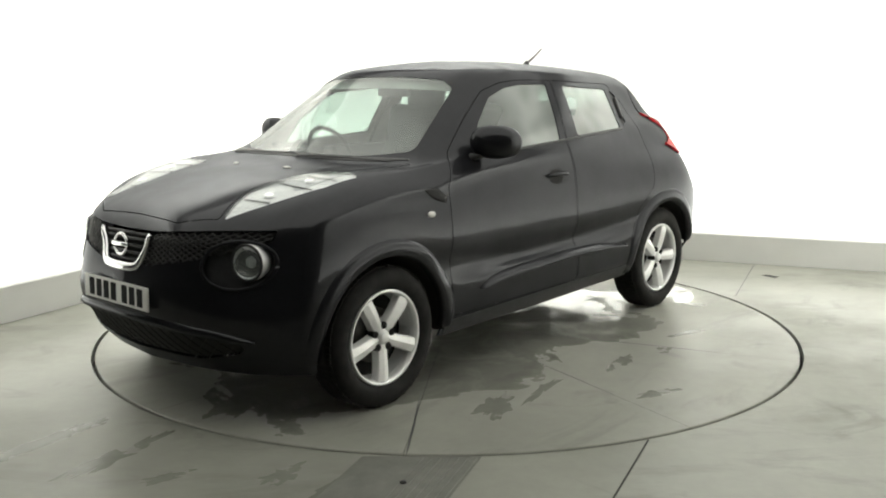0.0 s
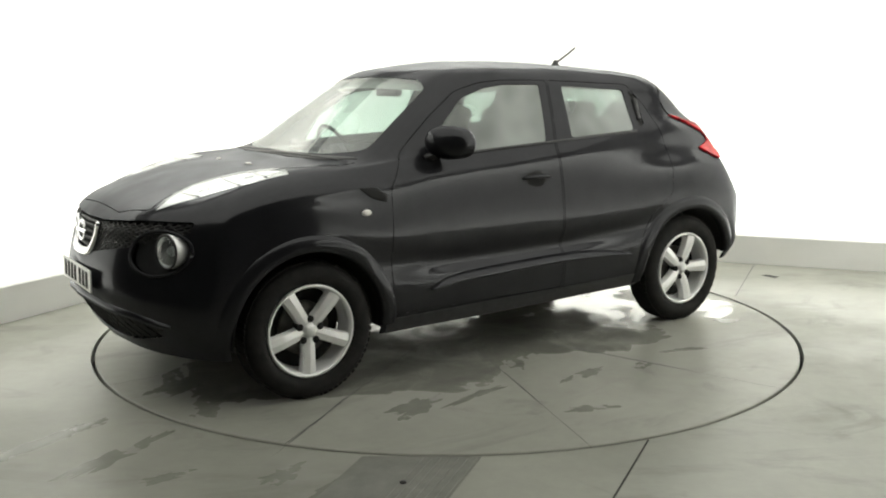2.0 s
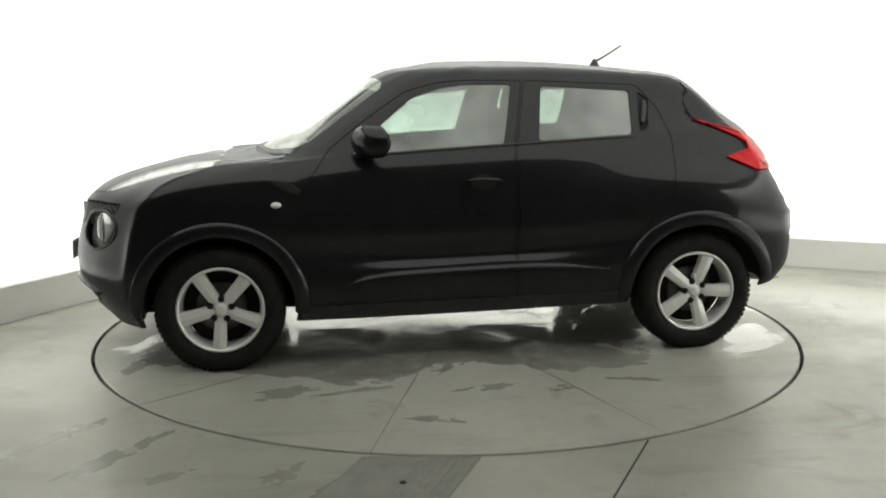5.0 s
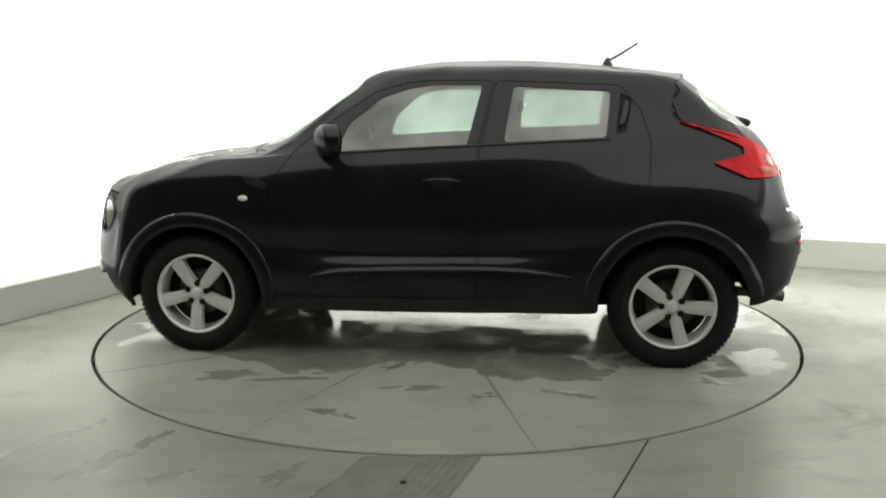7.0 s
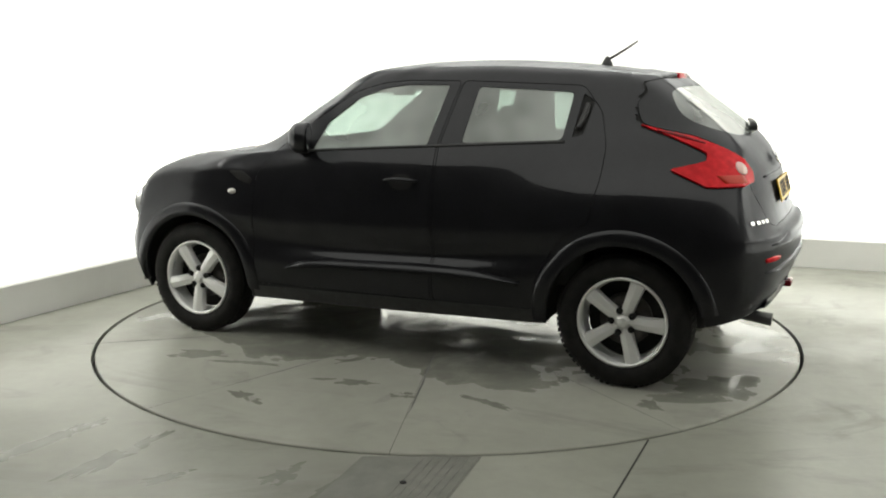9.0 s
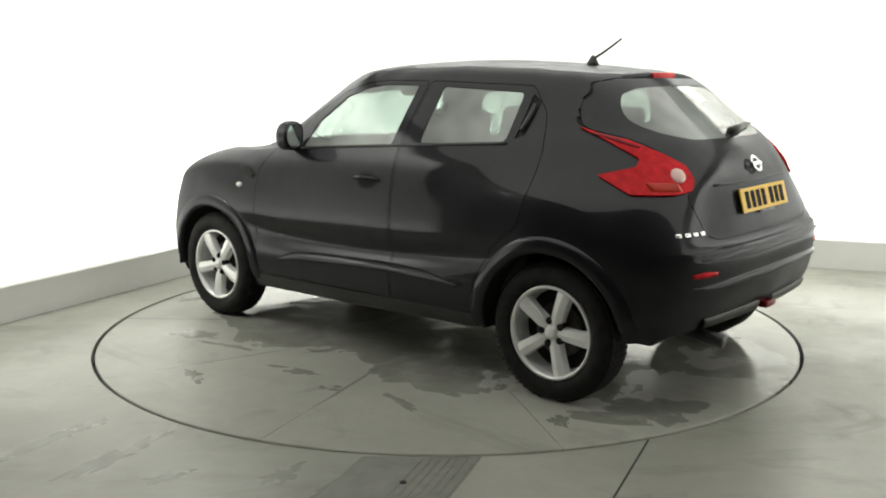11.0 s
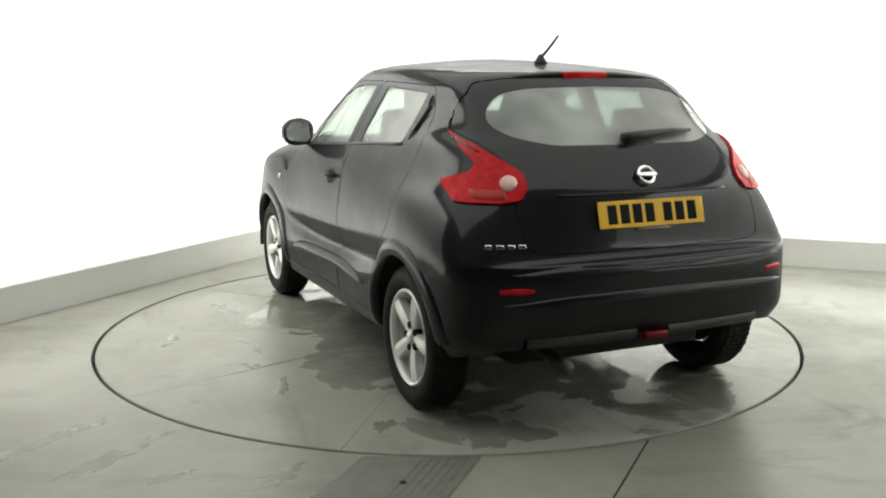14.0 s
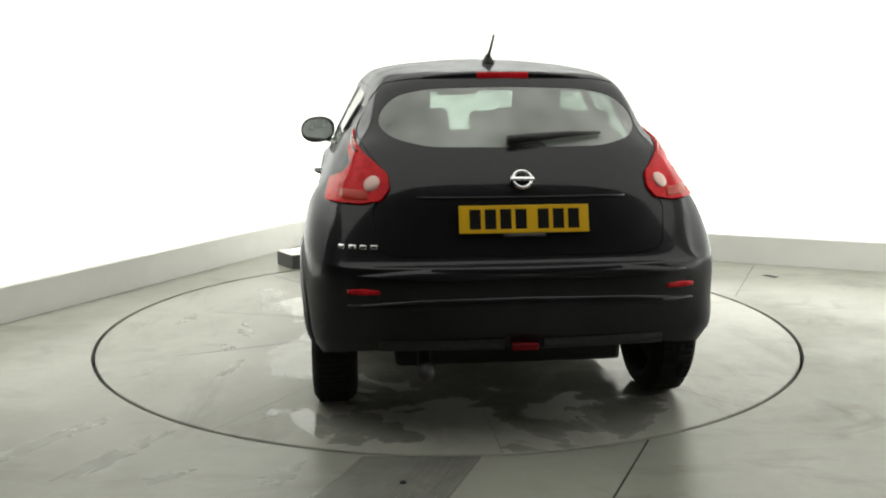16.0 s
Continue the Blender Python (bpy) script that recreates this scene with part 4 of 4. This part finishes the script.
def number_plate(view, z, h, mat, label):
    """Plate with plain bars for its seven characters."""
    (a, _), (b, _) = on_hull(view, 0.15, z + h / 2), on_hull(view, 0.15, z - h / 2)
    up = (a - b)
    up = Vector((up.x, 0, up.z)).normalized()
    s = 1 if view == "front" else -1
    out = Vector((s * up.z, 0, -s * up.x))
    base = on_hull(view, 0.001, z)[0] + out * 0.009
    m = Matrix((Vector((0, s, 0)), up, out)).transposed().to_4x4()
    m.translation = base
    bm = bmesh.new()
    box(bm, (-.26, -h / 2, -.004), (.26, h / 2, .004), .003)
    bmesh.ops.transform(bm, matrix=m, verts=bm.verts)
    plate = part("number_plate", bm, mat, car, label, smooth=False)
    x = -.218
    for k in range(7):
        bm = bmesh.new()
        box(bm, (x, -.0395, .003), (x + .045, .0395, .0050), .001, 1)
        bmesh.ops.transform(bm, matrix=m, verts=bm.verts)
        part("character_bar", bm, INK, plate, smooth=False)
        x += .061 + (.028 if k == 3 else 0)
    return m


bm = strip_on("front", [(-.68, .40), (-.5, .432), (-.25, .452), (0, .458), (.25, .452), (.5, .432), (.68, .40)], [.01, .03, .034, .034, .034, .03, .01], .02, ridge=True)
part("bumper_lip", bm, PAINT, car, "sharp lower lip of the front bumper")
number_plate("front", .552, .104, PLATE_W, "white front number plate with dark bars")
m = number_plate("rear", .917, .111, PLATE_Y, "yellow rear number plate with dark bars")
bm = bmesh.new()
box(bm, (-.085, -.07, -.004), (.085, -.058, .004), .003)
bmesh.ops.transform(bm, matrix=m, verts=bm.verts)
part("release_trim", bm, STEEL, tailgate, "small bright strip under the plate")
for k, w in enumerate((.028, .03, .028, .03)):
    y = .72 - k * .042
    p, n = on_hull("rear", y, .812, .004)
    bm = bmesh.new()
    box(bm, (-w / 2, -.009, -.003), (w / 2, .009, .003), .003)
    q = Vector(n).to_track_quat("Z", "Y").to_matrix().to_4x4()
    q.translation = p
    bmesh.ops.transform(bm, matrix=q, verts=bm.verts)
    part("badge_bar", bm, CHROME, car, "small chrome badge shape")


def wheel(cx, side, spoke):
    """Tyre, five-spoke rim, brake disc and nuts, about the hub on one side."""
    hub = new("wheel")
    hub.parent = car
    hub.location = (cx, 0, .322)
    tagged(hub, "silver five-spoke alloy wheel with a black tyre")
    c = side

    def turn(bm, prof, n=64, cap=False):
        lathe(bm, [(r, a * c) for r, a in prof], n, "y", Matrix(), cap)
        return bm

    bm = turn(bmesh.new(), [(.222, .70), (.235, .672), (.262, .662), (.292, .668), (.312, .685), (.3215, .705), (.323, .74), (.323, .79), (.3215, .82), (.312, .842), (.292, .858), (.262, .862), (.238, .856), (.222, .842), (.215, .83), (.215, .70)])
    tyre = part("tyre", bm, RUBBER, hub)
    bm = bmesh.new()
    for k in range(4):
        for t in range(72):
            a0 = 2 * math.pi * t / 72
            a1 = a0 + 2 * math.pi / 72 * 0.72
            y0 = c * (.703 + .034 * k + .003 * (t % 2))
            y1 = y0 + c * .026
            pts = [(a, y, r) for r in (.3205, .3265) for a, y in ((a0, y0), (a1, y0), (a1, y1), (a0, y1))]
            vs = [bm.verts.new((r * math.cos(a), y, r * math.sin(a))) for a, y, r in pts]
            bm.faces.new(vs[4:])
            for j in range(4):
                bm.faces.new((vs[j], vs[(j + 1) % 4], vs[4 + (j + 1) % 4], vs[4 + j]))
    bmesh.ops.recalc_face_normals(bm, faces=bm.faces)
    tagged(part("tread", bm, RUBBER, tyre, smooth=False), kind="stuff")
    bm = turn(bmesh.new(), [(.219, .835), (.221, .846), (.215, .852), (.207, .848), (.202, .835), (.198, .81), (.212, .80), (.217, .83), (.219, .835)])
    rim = part("rim", bm, ALLOY, hub, "silver alloy rim")
    bm = turn(bmesh.new(), [(.20, .815), (.195, .77), (.192, .742)])
    part("barrel", bm, ALLOY, rim, "silver inner barrel of the rim")
    for k in range(5):
        a = math.radians(spoke + 72 * k)
        bm = bmesh.new()
        rows = []
        for f in (0, .2, .4, .6, .8, 1.0):
            r = .028 + .178 * f
            w = .030 + .008 * f ** 2
            y = .828 + .016 * math.sin(f * 2.0)
            sec = [(-w, y - .045), (-w * .96, y - .010), (-w * .86, y - .004), (-.002, y + .003), (.002, y + .003), (w * .86, y - .004), (w * .96, y - .010), (w, y - .045)]
            rows.append([Vector((r * math.cos(a) - s * math.sin(a), yy * c, r * math.sin(a) + s * math.cos(a))) for s, yy in sec])
        vs = quads(bm, rows)
        bm.faces.new(vs[0]), bm.faces.new(vs[-1])
        bmesh.ops.recalc_face_normals(bm, faces=bm.faces)
        part("spoke", bm, ALLOY, rim, smooth=False)
        b = a + math.radians(36)
        bm = bmesh.new()
        lathe(bm, [(1e-5, .840 * c), (.007, .840 * c), (.008, .832 * c), (.014, .837 * c), (.017, .832 * c), (.017, .80 * c)], 12, "y", Matrix.Translation((.055 * math.cos(b), 0, .055 * math.sin(b))))
        part("wheel_nut", bm, DARK, rim, "dark recessed wheel nut")
    bm = turn(bmesh.new(), [(1e-5, .846), (.022, .845), (.027, .841), (.029, .832), (.062, .822), (.067, .80)], 32)
    part("hub_cap", bm, ALLOY, rim)
    bm = turn(bmesh.new(), [(.06, .77), (.128, .766), (.128, .745), (.06, .745)], 40)
    part("brake_disc", bm, STEEL, hub, "worn steel brake disc")
    bm = turn(bmesh.new(), [(.19, .735), (1e-5, .735)], 40)
    part("back_plate", bm, DARK, hub)
    return hub


for cx, sp in ((1.265, 130), (-1.265, 110)):
    for s in (1, -1):
        wheel(cx, s, sp)
        part("wheel_arch", mirrored(arch_flare(cx, .322), s < 0), PAINT, car, "black flared wheel-arch lip")
        part("arch_liner", mirrored(arch_liner(cx, .322), s < 0), DARK, car, "dark wheel-arch liner")

for mir in (False, True):
    s = -1 if mir else 1
    # door furniture
    part("door_handle", mirrored(door_pull(-.085, .948), mir), PAINT, DOORS[mir][0], "black grab handle")
    part("handle_cup_shade", mirrored(cup_shade(-.085, .948), mir), DARK, DOORS[mir][0])
    bm = strip_on("side", [(-.985, 1.225), (-1.0, 1.27), (-1.012, 1.32), (-1.012, 1.345)], [.02, .026, .026, .018], .012)
    part("hidden_handle", mirrored(bm, mir), PLASTIC, DOORS[mir][1], "black vertical door handle")
    bm = strip_on("side", [(.62, .443), (.52, .466), (.35, .482), (0, .495), (-.24, .501), (-.5, .497), (-.76, .478)], [.008, .040, .050, .052, .052, .046, .008], .026, ridge=True)
    part("door_crease", mirrored(bm, mir), PAINT, car, "raised crease low on the doors")
    bm = strip_on("side", [(.50, 1.084), (.2, 1.104), (-.1, 1.121), (-.33, 1.133), (-.6, 1.148), (-.93, 1.164)], .012, .006)
    part("belt_moulding", mirrored(bm, mir), PLASTIC, car, "black rubber strip under the windows")
    p, n = on_hull("side", .972, .85, .001)
    rep = part("side_repeater", mirrored(dome(p, n, .027, .012, .6), mir), CLEAR_WHITE, car, "small clear side indicator")
    # raised near-black strip stands in for the shade in the open notch
    bm = strip_on("side", [(.99, .960), (.92, .938), (.85, .905)], [.006, .052, .030], .005)
    part("notch_shade", mirrored(bm, mir), DARK, car, "near-black strip laid on for the shaded notch behind the bonnet edge")
    # tail lamp round lens
    p, n = on_hull("rear", .59, 1.046, .012)
    part("reverse_lens", mirrored(dome(p, n, .036, .008), mir), PINK_LENS, LAMPS[mir], "round pale reversing lens")
    bm = strip_on("rear", [(.61, 1.0), (.66, 1.0), (.72, 1.002)], .045, .0145)
    part("indicator_lens", mirrored(bm, mir), AMBER_LENS, LAMPS[mir], "amber-red indicator field")
    bm = strip_on("side", [(-1.36, 1.218), (-1.48, 1.19), (-1.58, 1.16)], [.006, .016, .008], .0145)
    part("lamp_stripe", mirrored(bm, mir), DARK_RED, LAMPS[mir], "dark stripe in the lamp arm")
    bm = strip_on("rear", [(.575, .646), (.64, .646), (.70, .643)], [.016, .024, .016], .006)
    part("rear_reflector", mirrored(bm, mir), RED_LENS, car, "red bumper reflector")
    # round headlamp
    c = Vector((1.816, .622, .722))
    ax = Vector((1, .30, .04)).normalized()
    bm = bmesh.new()
    q = ax.to_track_quat("Z", "Y").to_matrix().to_4x4()
    q.translation = c
    lathe(bm, [(1e-5, -.03), (.03, -.02), (.055, .005), (.068, .035), (.074, .04), (.078, .03), (.078, -.06)], 32, "z", q)
    hl = part("headlamp", mirrored(bm, mir), REFLECTOR, car, "round headlamp in a black recess")
    part("bulb_cover", mirrored(dome(c + ax * .005, ax, .026, .02), mir), REFLECTOR, hl)
    part("lens", mirrored(dome(c + ax * .036, ax, .071, .026), mir), ROUND_LENS, hl, "clear bulging lens")
    part("lamp_rim", mirrored(ring(c + ax * .036, ax, .074, .006), mir), PLASTIC, hl)
    bm = strip_on("front", [(.60 + .128 * math.cos(math.radians(a)), .712 + .098 * math.sin(math.radians(a))) for a in range(0, 361, 30)], .012, .006, samples=3)
    part("bowl_rim", mirrored(bm, mir), PAINT, car)
    # top lamp bulbs
    for x, y in ((1.62, .505), (1.42, .54)):
        p, n = on_hull("top", x, y, -.004)
        part("lamp_bulb", mirrored(dome(p, n, .03, .014), mir), CHROME, STRIPS[mir], "small bulb housing")
    # dark strips put in for the shadows round the bulbs
    for x0, y0, x1, y1 in ((1.70, .435, 1.665, .56), (1.50, .425, 1.50, .64), (1.36, .455, 1.38, .67)):
        bm = strip_on("top", [(x0, y0), ((x0 + x1) / 2, (y0 + y1) / 2), (x1, y1)], .006, .002)
        part("lamp_shade_strip", mirrored(bm, mir), GREY, STRIPS[mir], "dark strip added across the lamp for the bulb shadows")
    # small pale dome on each half of the bonnet
    p, n = on_hull("top", 1.27, .2, .002)
    part("bonnet_dome", mirrored(dome(p, n, .022, .008, .6), mir), CLEAR_WHITE, car, "small pale dome on the bonnet")
    # door mirror
    bm = bmesh.new()
    rows = []
    for k in range(11):
        f = k / 10
        x = .578 - .122 * f
        g = math.sqrt(max(1 - (1 - min(f / .55, 1)) ** 2, .004)) * (1 - .06 * max(f - .55, 0))
        row = []
        for j in range(24):
            a = 2 * math.pi * j / 24
            ca, sa = math.cos(a), math.sin(a)
            e = (abs(ca) ** 2.3 + abs(sa) ** 2.3) ** (-1 / 2.3)
            row.append(Vector((x - .045 * g * ca, .862 + .106 * g * e * ca, 1.158 + .082 * g * e * sa - .004 * ca)))
        rows.append(row)
    vs = quads(bm, rows, True)
    bm.faces.new(vs[0]), bm.faces.new(vs[-1])
    bmesh.ops.recalc_face_normals(bm, faces=bm.faces)
    mirror = part("door_mirror", mirrored(bm, mir), PAINT, car, "rounded black door mirror")
    bm = bmesh.new()
    rows = []
    for r in (1.0, .5, 0.0):
        rows.append([Vector((.450 - .045 * r * math.cos(a), .862 + .094 * r * math.cos(a), 1.158 + .07 * r * math.sin(a))) for a in [2 * math.pi * j / 24 for j in range(24)]])
    quads(bm, rows, True)
    bmesh.ops.remove_doubles(bm, verts=bm.verts, dist=1e-5)
    bmesh.ops.recalc_face_normals(bm, faces=bm.faces)
    part("mirror_glass", mirrored(bm, mir), MIRROR, mirror, "mirror glass")
    bm = bmesh.new()
    tube(bm, [(.56, .735, 1.08), (.55, .775, 1.085), (.54, .82, 1.10)], [.04, .03, .03], 10, 0.6)
    part("mirror_arm", mirrored(bm, mir), PLASTIC, mirror)

# roof spoiler with its brake lamp, antenna, wipers
bm = bmesh.new()
rows = []
for k in range(25):
    y = -.50 + k / 24
    a = abs(y) / .5
    z = 1.497 - .042 * a ** 2.4
    x0, x1 = -1.10, -1.345 + .07 * a ** 3
    zt = on_hull("top", x0, y)[0].z
    rows.append([Vector((x0, y, zt - .004)), Vector((x0 - .08, y, zt * .62 + z * .38 + .004)), Vector((x1 + .10, y, z + .006)), Vector((x1 + .02, y, z)), Vector((x1, y, z - .010)), Vector((x1 + .02, y, z - .028)), Vector((x1 + .12, y, z - .03))])
quads(bm, rows)
bmesh.ops.recalc_face_normals(bm, faces=bm.faces)
spoiler = part("roof_spoiler", bm, PAINT, car, "black roof spoiler over the rear window")
bm = bmesh.new()
box(bm, (-1.350, -.115, 1.462), (-1.31, .115, 1.494), .006)
part("brake_lamp", bm, RED_LENS, spoiler, "red high brake lamp")
p, n = on_hull("top", -.935, 0.001)
bm = bmesh.new()
lathe(bm, [(.032, -.006), (.03, .01), (.018, .03), (.009, .045), (1e-5, .05)], 16, "z", Matrix.Translation(p))
ant = part("antenna", bm, PLASTIC, car, "short black roof aerial")
bm = bmesh.new()
tube(bm, [p + Vector((-.005, 0, .03)), p + Vector((-.055, 0, .057)), p + Vector((-.105, 0, .087)), p + Vector((-.167, 0, .127))], [.0075, .0065, .006, .005], 8)
part("rod", bm, PLASTIC, ant)
bm = bmesh.new()
w0, w1 = on_hull("rear", .04, 1.200, .022)[0], on_hull("rear", -.36, 1.232, .012)[0]
tube(bm, [w0, w0.lerp(w1, .3) + Vector((-.006, 0, .006)), w0.lerp(w1, .7) + Vector((-.006, 0, .006)), w1], [.022, .018, .013, .007], 10, 1.0)
part("rear_wiper", bm, PLASTIC, tailgate, "black rear wiper at rest")
bm = strip_on("top", [(.905, .66), (.985, .53), (1.045, .33), (1.068, 0), (1.045, -.33), (.985, -.53), (.905, -.66)], [.012, .04, .04, .04, .04, .04, .012], .003, samples=5)
part("cowl_panel", bm, PLASTIC, car, "matt black cowl under the windscreen")
for ya, yb in ((.05, .60), (-.55, .0)):
    bm = bmesh.new()
    pts = []
    for k in range(8):
        f = k / 7
        y = ya + (yb - ya) * f
        x = 1.075 - .22 * y * y - .02 * f
        q, n = on_hull("top", x, y, .001)
        pts.append(q)
    tube(bm, pts, [.009, .009, .008, .008, .007, .006, .006, .005], 8)
    part("windscreen_wiper", bm, PLASTIC, car, "black windscreen wiper at rest")
for s in (1, -1):
    bm = bmesh.new()
    rows = []
    for k in range(12):
        y = s * (.08 + .50 * k / 11)
        q = on_hull("rear", y, .425)[0]
        rows.append([Vector((q.x - .012, y, .44)), Vector((q.x - .018, y, .425)), Vector((q.x - .004, y, .395)), Vector((q.x + .05, y, .38))])
    quads(bm, rows)
    bmesh.ops.recalc_face_normals(bm, faces=bm.faces)
    part("diffuser_blade", bm, PLASTIC, car, "black plastic lower bumper blade")
for z, w in ((.722, .66), (.60, .70)):
    bm = strip_on("rear", [(w - 2 * w * k / 10, z - .012 * abs(k - 5) / 5) for k in range(11)], [.006, .03, .046, .05, .05, .05, .05, .05, .046, .03, .006], .011, samples=2, ridge=True)
    part("bumper_crease", bm, PAINT, car, "raised edge across the rear bumper")
bm = strip_on("rear", [(.42 - .84 * k / 8, 1.0) for k in range(9)], .010, .004, samples=2)
part("tailgate_crease", bm, PAINT, tailgate)
bm = bmesh.new()
box(bm, (-1.955, -.055, .398), (-1.91, .055, .428), .008)
part("rear_fog_lamp", bm, DARK_RED, car, "red rear fog lamp")
bm = bmesh.new()
tube(bm, [(-1.2, .36, .29), (-1.6, .38, .32), (-1.78, .39, .312), (-1.90, .395, .298)], [.025, .026, .03, .032], 14)
part("exhaust_pipe", bm, GREY, car, "dark grey exhaust tailpipe")
# underside
bm = bmesh.new()
box(bm, (-1.6, -.50, .235), (1.75, .50, .40), .03)
box(bm, (-.86, -.80, .26), (.86, .80, .36), .02)
box(bm, (-1.86, -.55, .40), (-1.5, .55, .50), .02)
part("underbody", bm, DARK, car, "dark underbody")
bm = bmesh.new()
tube(bm, [(-1.265, -.7, .30), (-1.265, .7, .30)], .035, 10)
box(bm, (-1.05, .30, .19), (-.98, .36, .26), .01)
part("rear_axle", bm, STEEL, car, "rusty rear axle beam")

# ---- cabin ----
LINER = speckled(material("roof_lining", (0.4, 0.4, 0.38), 0.9), 30, (0.36, 0.36, 0.34), (0.44, 0.44, 0.42))
bm = bmesh.new()
rows = []
for x, z, w in ((1.0, 1.03, .60), (.86, 1.06, .66), (.66, 1.045, .68), (.58, 1.0, .68), (.56, .85, .68), (.60, .60, .66)):
    rows.append([Vector((x - .05 * (1 - abs(y)), y * w, z + .015 * math.cos(y * 6))) for y in [k / 10 - 1 for k in range(21)]])
quads(bm, rows)
bmesh.ops.recalc_face_normals(bm, faces=bm.faces)
part("dashboard", bm, TRIM, car, "dark grey dashboard")
bm = ring(Vector((.47, -.36, 1.03)), Vector((-1, 0, .45)), .18, .014)
sw = part("steering_wheel", bm, TRIM, car, "black steering wheel on the right")
bm = dome(Vector((.475, -.36, 1.028)), Vector((-1, 0, .45)), .065, .03)
part("horn_pad", bm, TRIM, sw)
bm = bmesh.new()
tube(bm, [(.47, -.36 - .17, 1.03), (.475, -.36, 1.025), (.47, -.36 + .17, 1.03)], .016, 8, .6)
part("wheel_spoke", bm, TRIM, sw)


def cushion(cx, cy, cz, sx, sy, sz, tilt):
    bm = bmesh.new()
    box(bm, (-sx / 2, -sy / 2, 0), (sx / 2, sy / 2, sz), min(sx, sy, sz) * .4, 4)
    bmesh.ops.transform(bm, matrix=pose(cx, cy, cz, 0, tilt, 0), verts=bm.verts)
    return bm


for cy in (.36, -.36):
    part("seat_base", cushion(.05, cy, .62, .52, .50, .17, 0), SEAT, car, "dark cloth front seat")
    part("seat_back", cushion(-.17, cy, .70, .15, .48, .62, -14), SEAT, car)
    part("headrest", cushion(-.335, cy, 1.27, .10, .26, .17, -10), SEAT, car)
part("rear_bench", cushion(-.80, 0, .66, .50, 1.24, .16, 0), SEAT, car, "dark cloth rear bench")
part("rear_backrest", cushion(-1.0, 0, .74, .14, 1.24, .50, -14), SEAT, car)
for cy in (.42, 0, -.42):
    part("headrest", cushion(-1.14, cy, 1.20, .09, .24, .12, -10), SEAT, car)
bm = bmesh.new()
box(bm, (.30, -.12, 1.37), (.335, .12, 1.425), .014, 3)
tube(bm, [(.325, 0, 1.42), (.34, 0, 1.46), (.35, 0, 1.478)], .012, 8)
part("inner_mirror", bm, TRIM, car, "black rear-view mirror")
bm = bmesh.new()
box(bm, (-1.55, -.66, .45), (.95, .66, .50), .01)
box(bm, (-1.62, -.60, .5), (-1.05, .60, .95), .03)
part("cabin_floor", bm, TRIM, car, "dark cabin floor and boot")

# headliner under the roof and inner door cards
bm = bmesh.new()
top = GRID[10 * ROWS - 2:]
for sgn in (1, -1):
    quads(bm, [[Vector((p[0] * .97, sgn * p[1] * .96, p[2] - .03)) for p in r] for r in top])
bmesh.ops.remove_doubles(bm, verts=bm.verts, dist=1e-4)
bmesh.ops.recalc_face_normals(bm, faces=bm.faces)
part("headliner", bm, LINER, car, "pale grey cloth roof lining")
for s in (1, -1):
    bm = bmesh.new()
    box(bm, (-1.05, s * .70, .45), (.80, s * .74, 1.06), .015)
    part("door_card", bm, TRIM, car, "dark inner door trim")


# ---- low box at the turntable's rim ----
bm = bmesh.new()
box(bm, (0, 0, 0.0), (.30, .27, .108), .004)
base = tagged(new("floor_box"), "low dark grey box with a pale top beside the turntable", "box")
part("body", bm, GREY, base, smooth=False)
bm = bmesh.new()
box(bm, (.003, .003, .108), (.297, .267, .116), .003)
part("lid", bm, PLINTH, base, "pale top plate", smooth=False)
base.matrix_world = pose(-1.21, 1.665, 0, 0, 0, 36)


def motions():
    """The table turns; the car stands on it."""
    off = Matrix.Translation((*CAR_OFFSET, 0))
    walk(turntable, [(t, pose(0, 0, 0, 0, 0, a)) for t, a in TURN])
    walk(car, [(t, pose(0, 0, 0, 0, 0, a) @ off) for t, a in TURN])


motions()
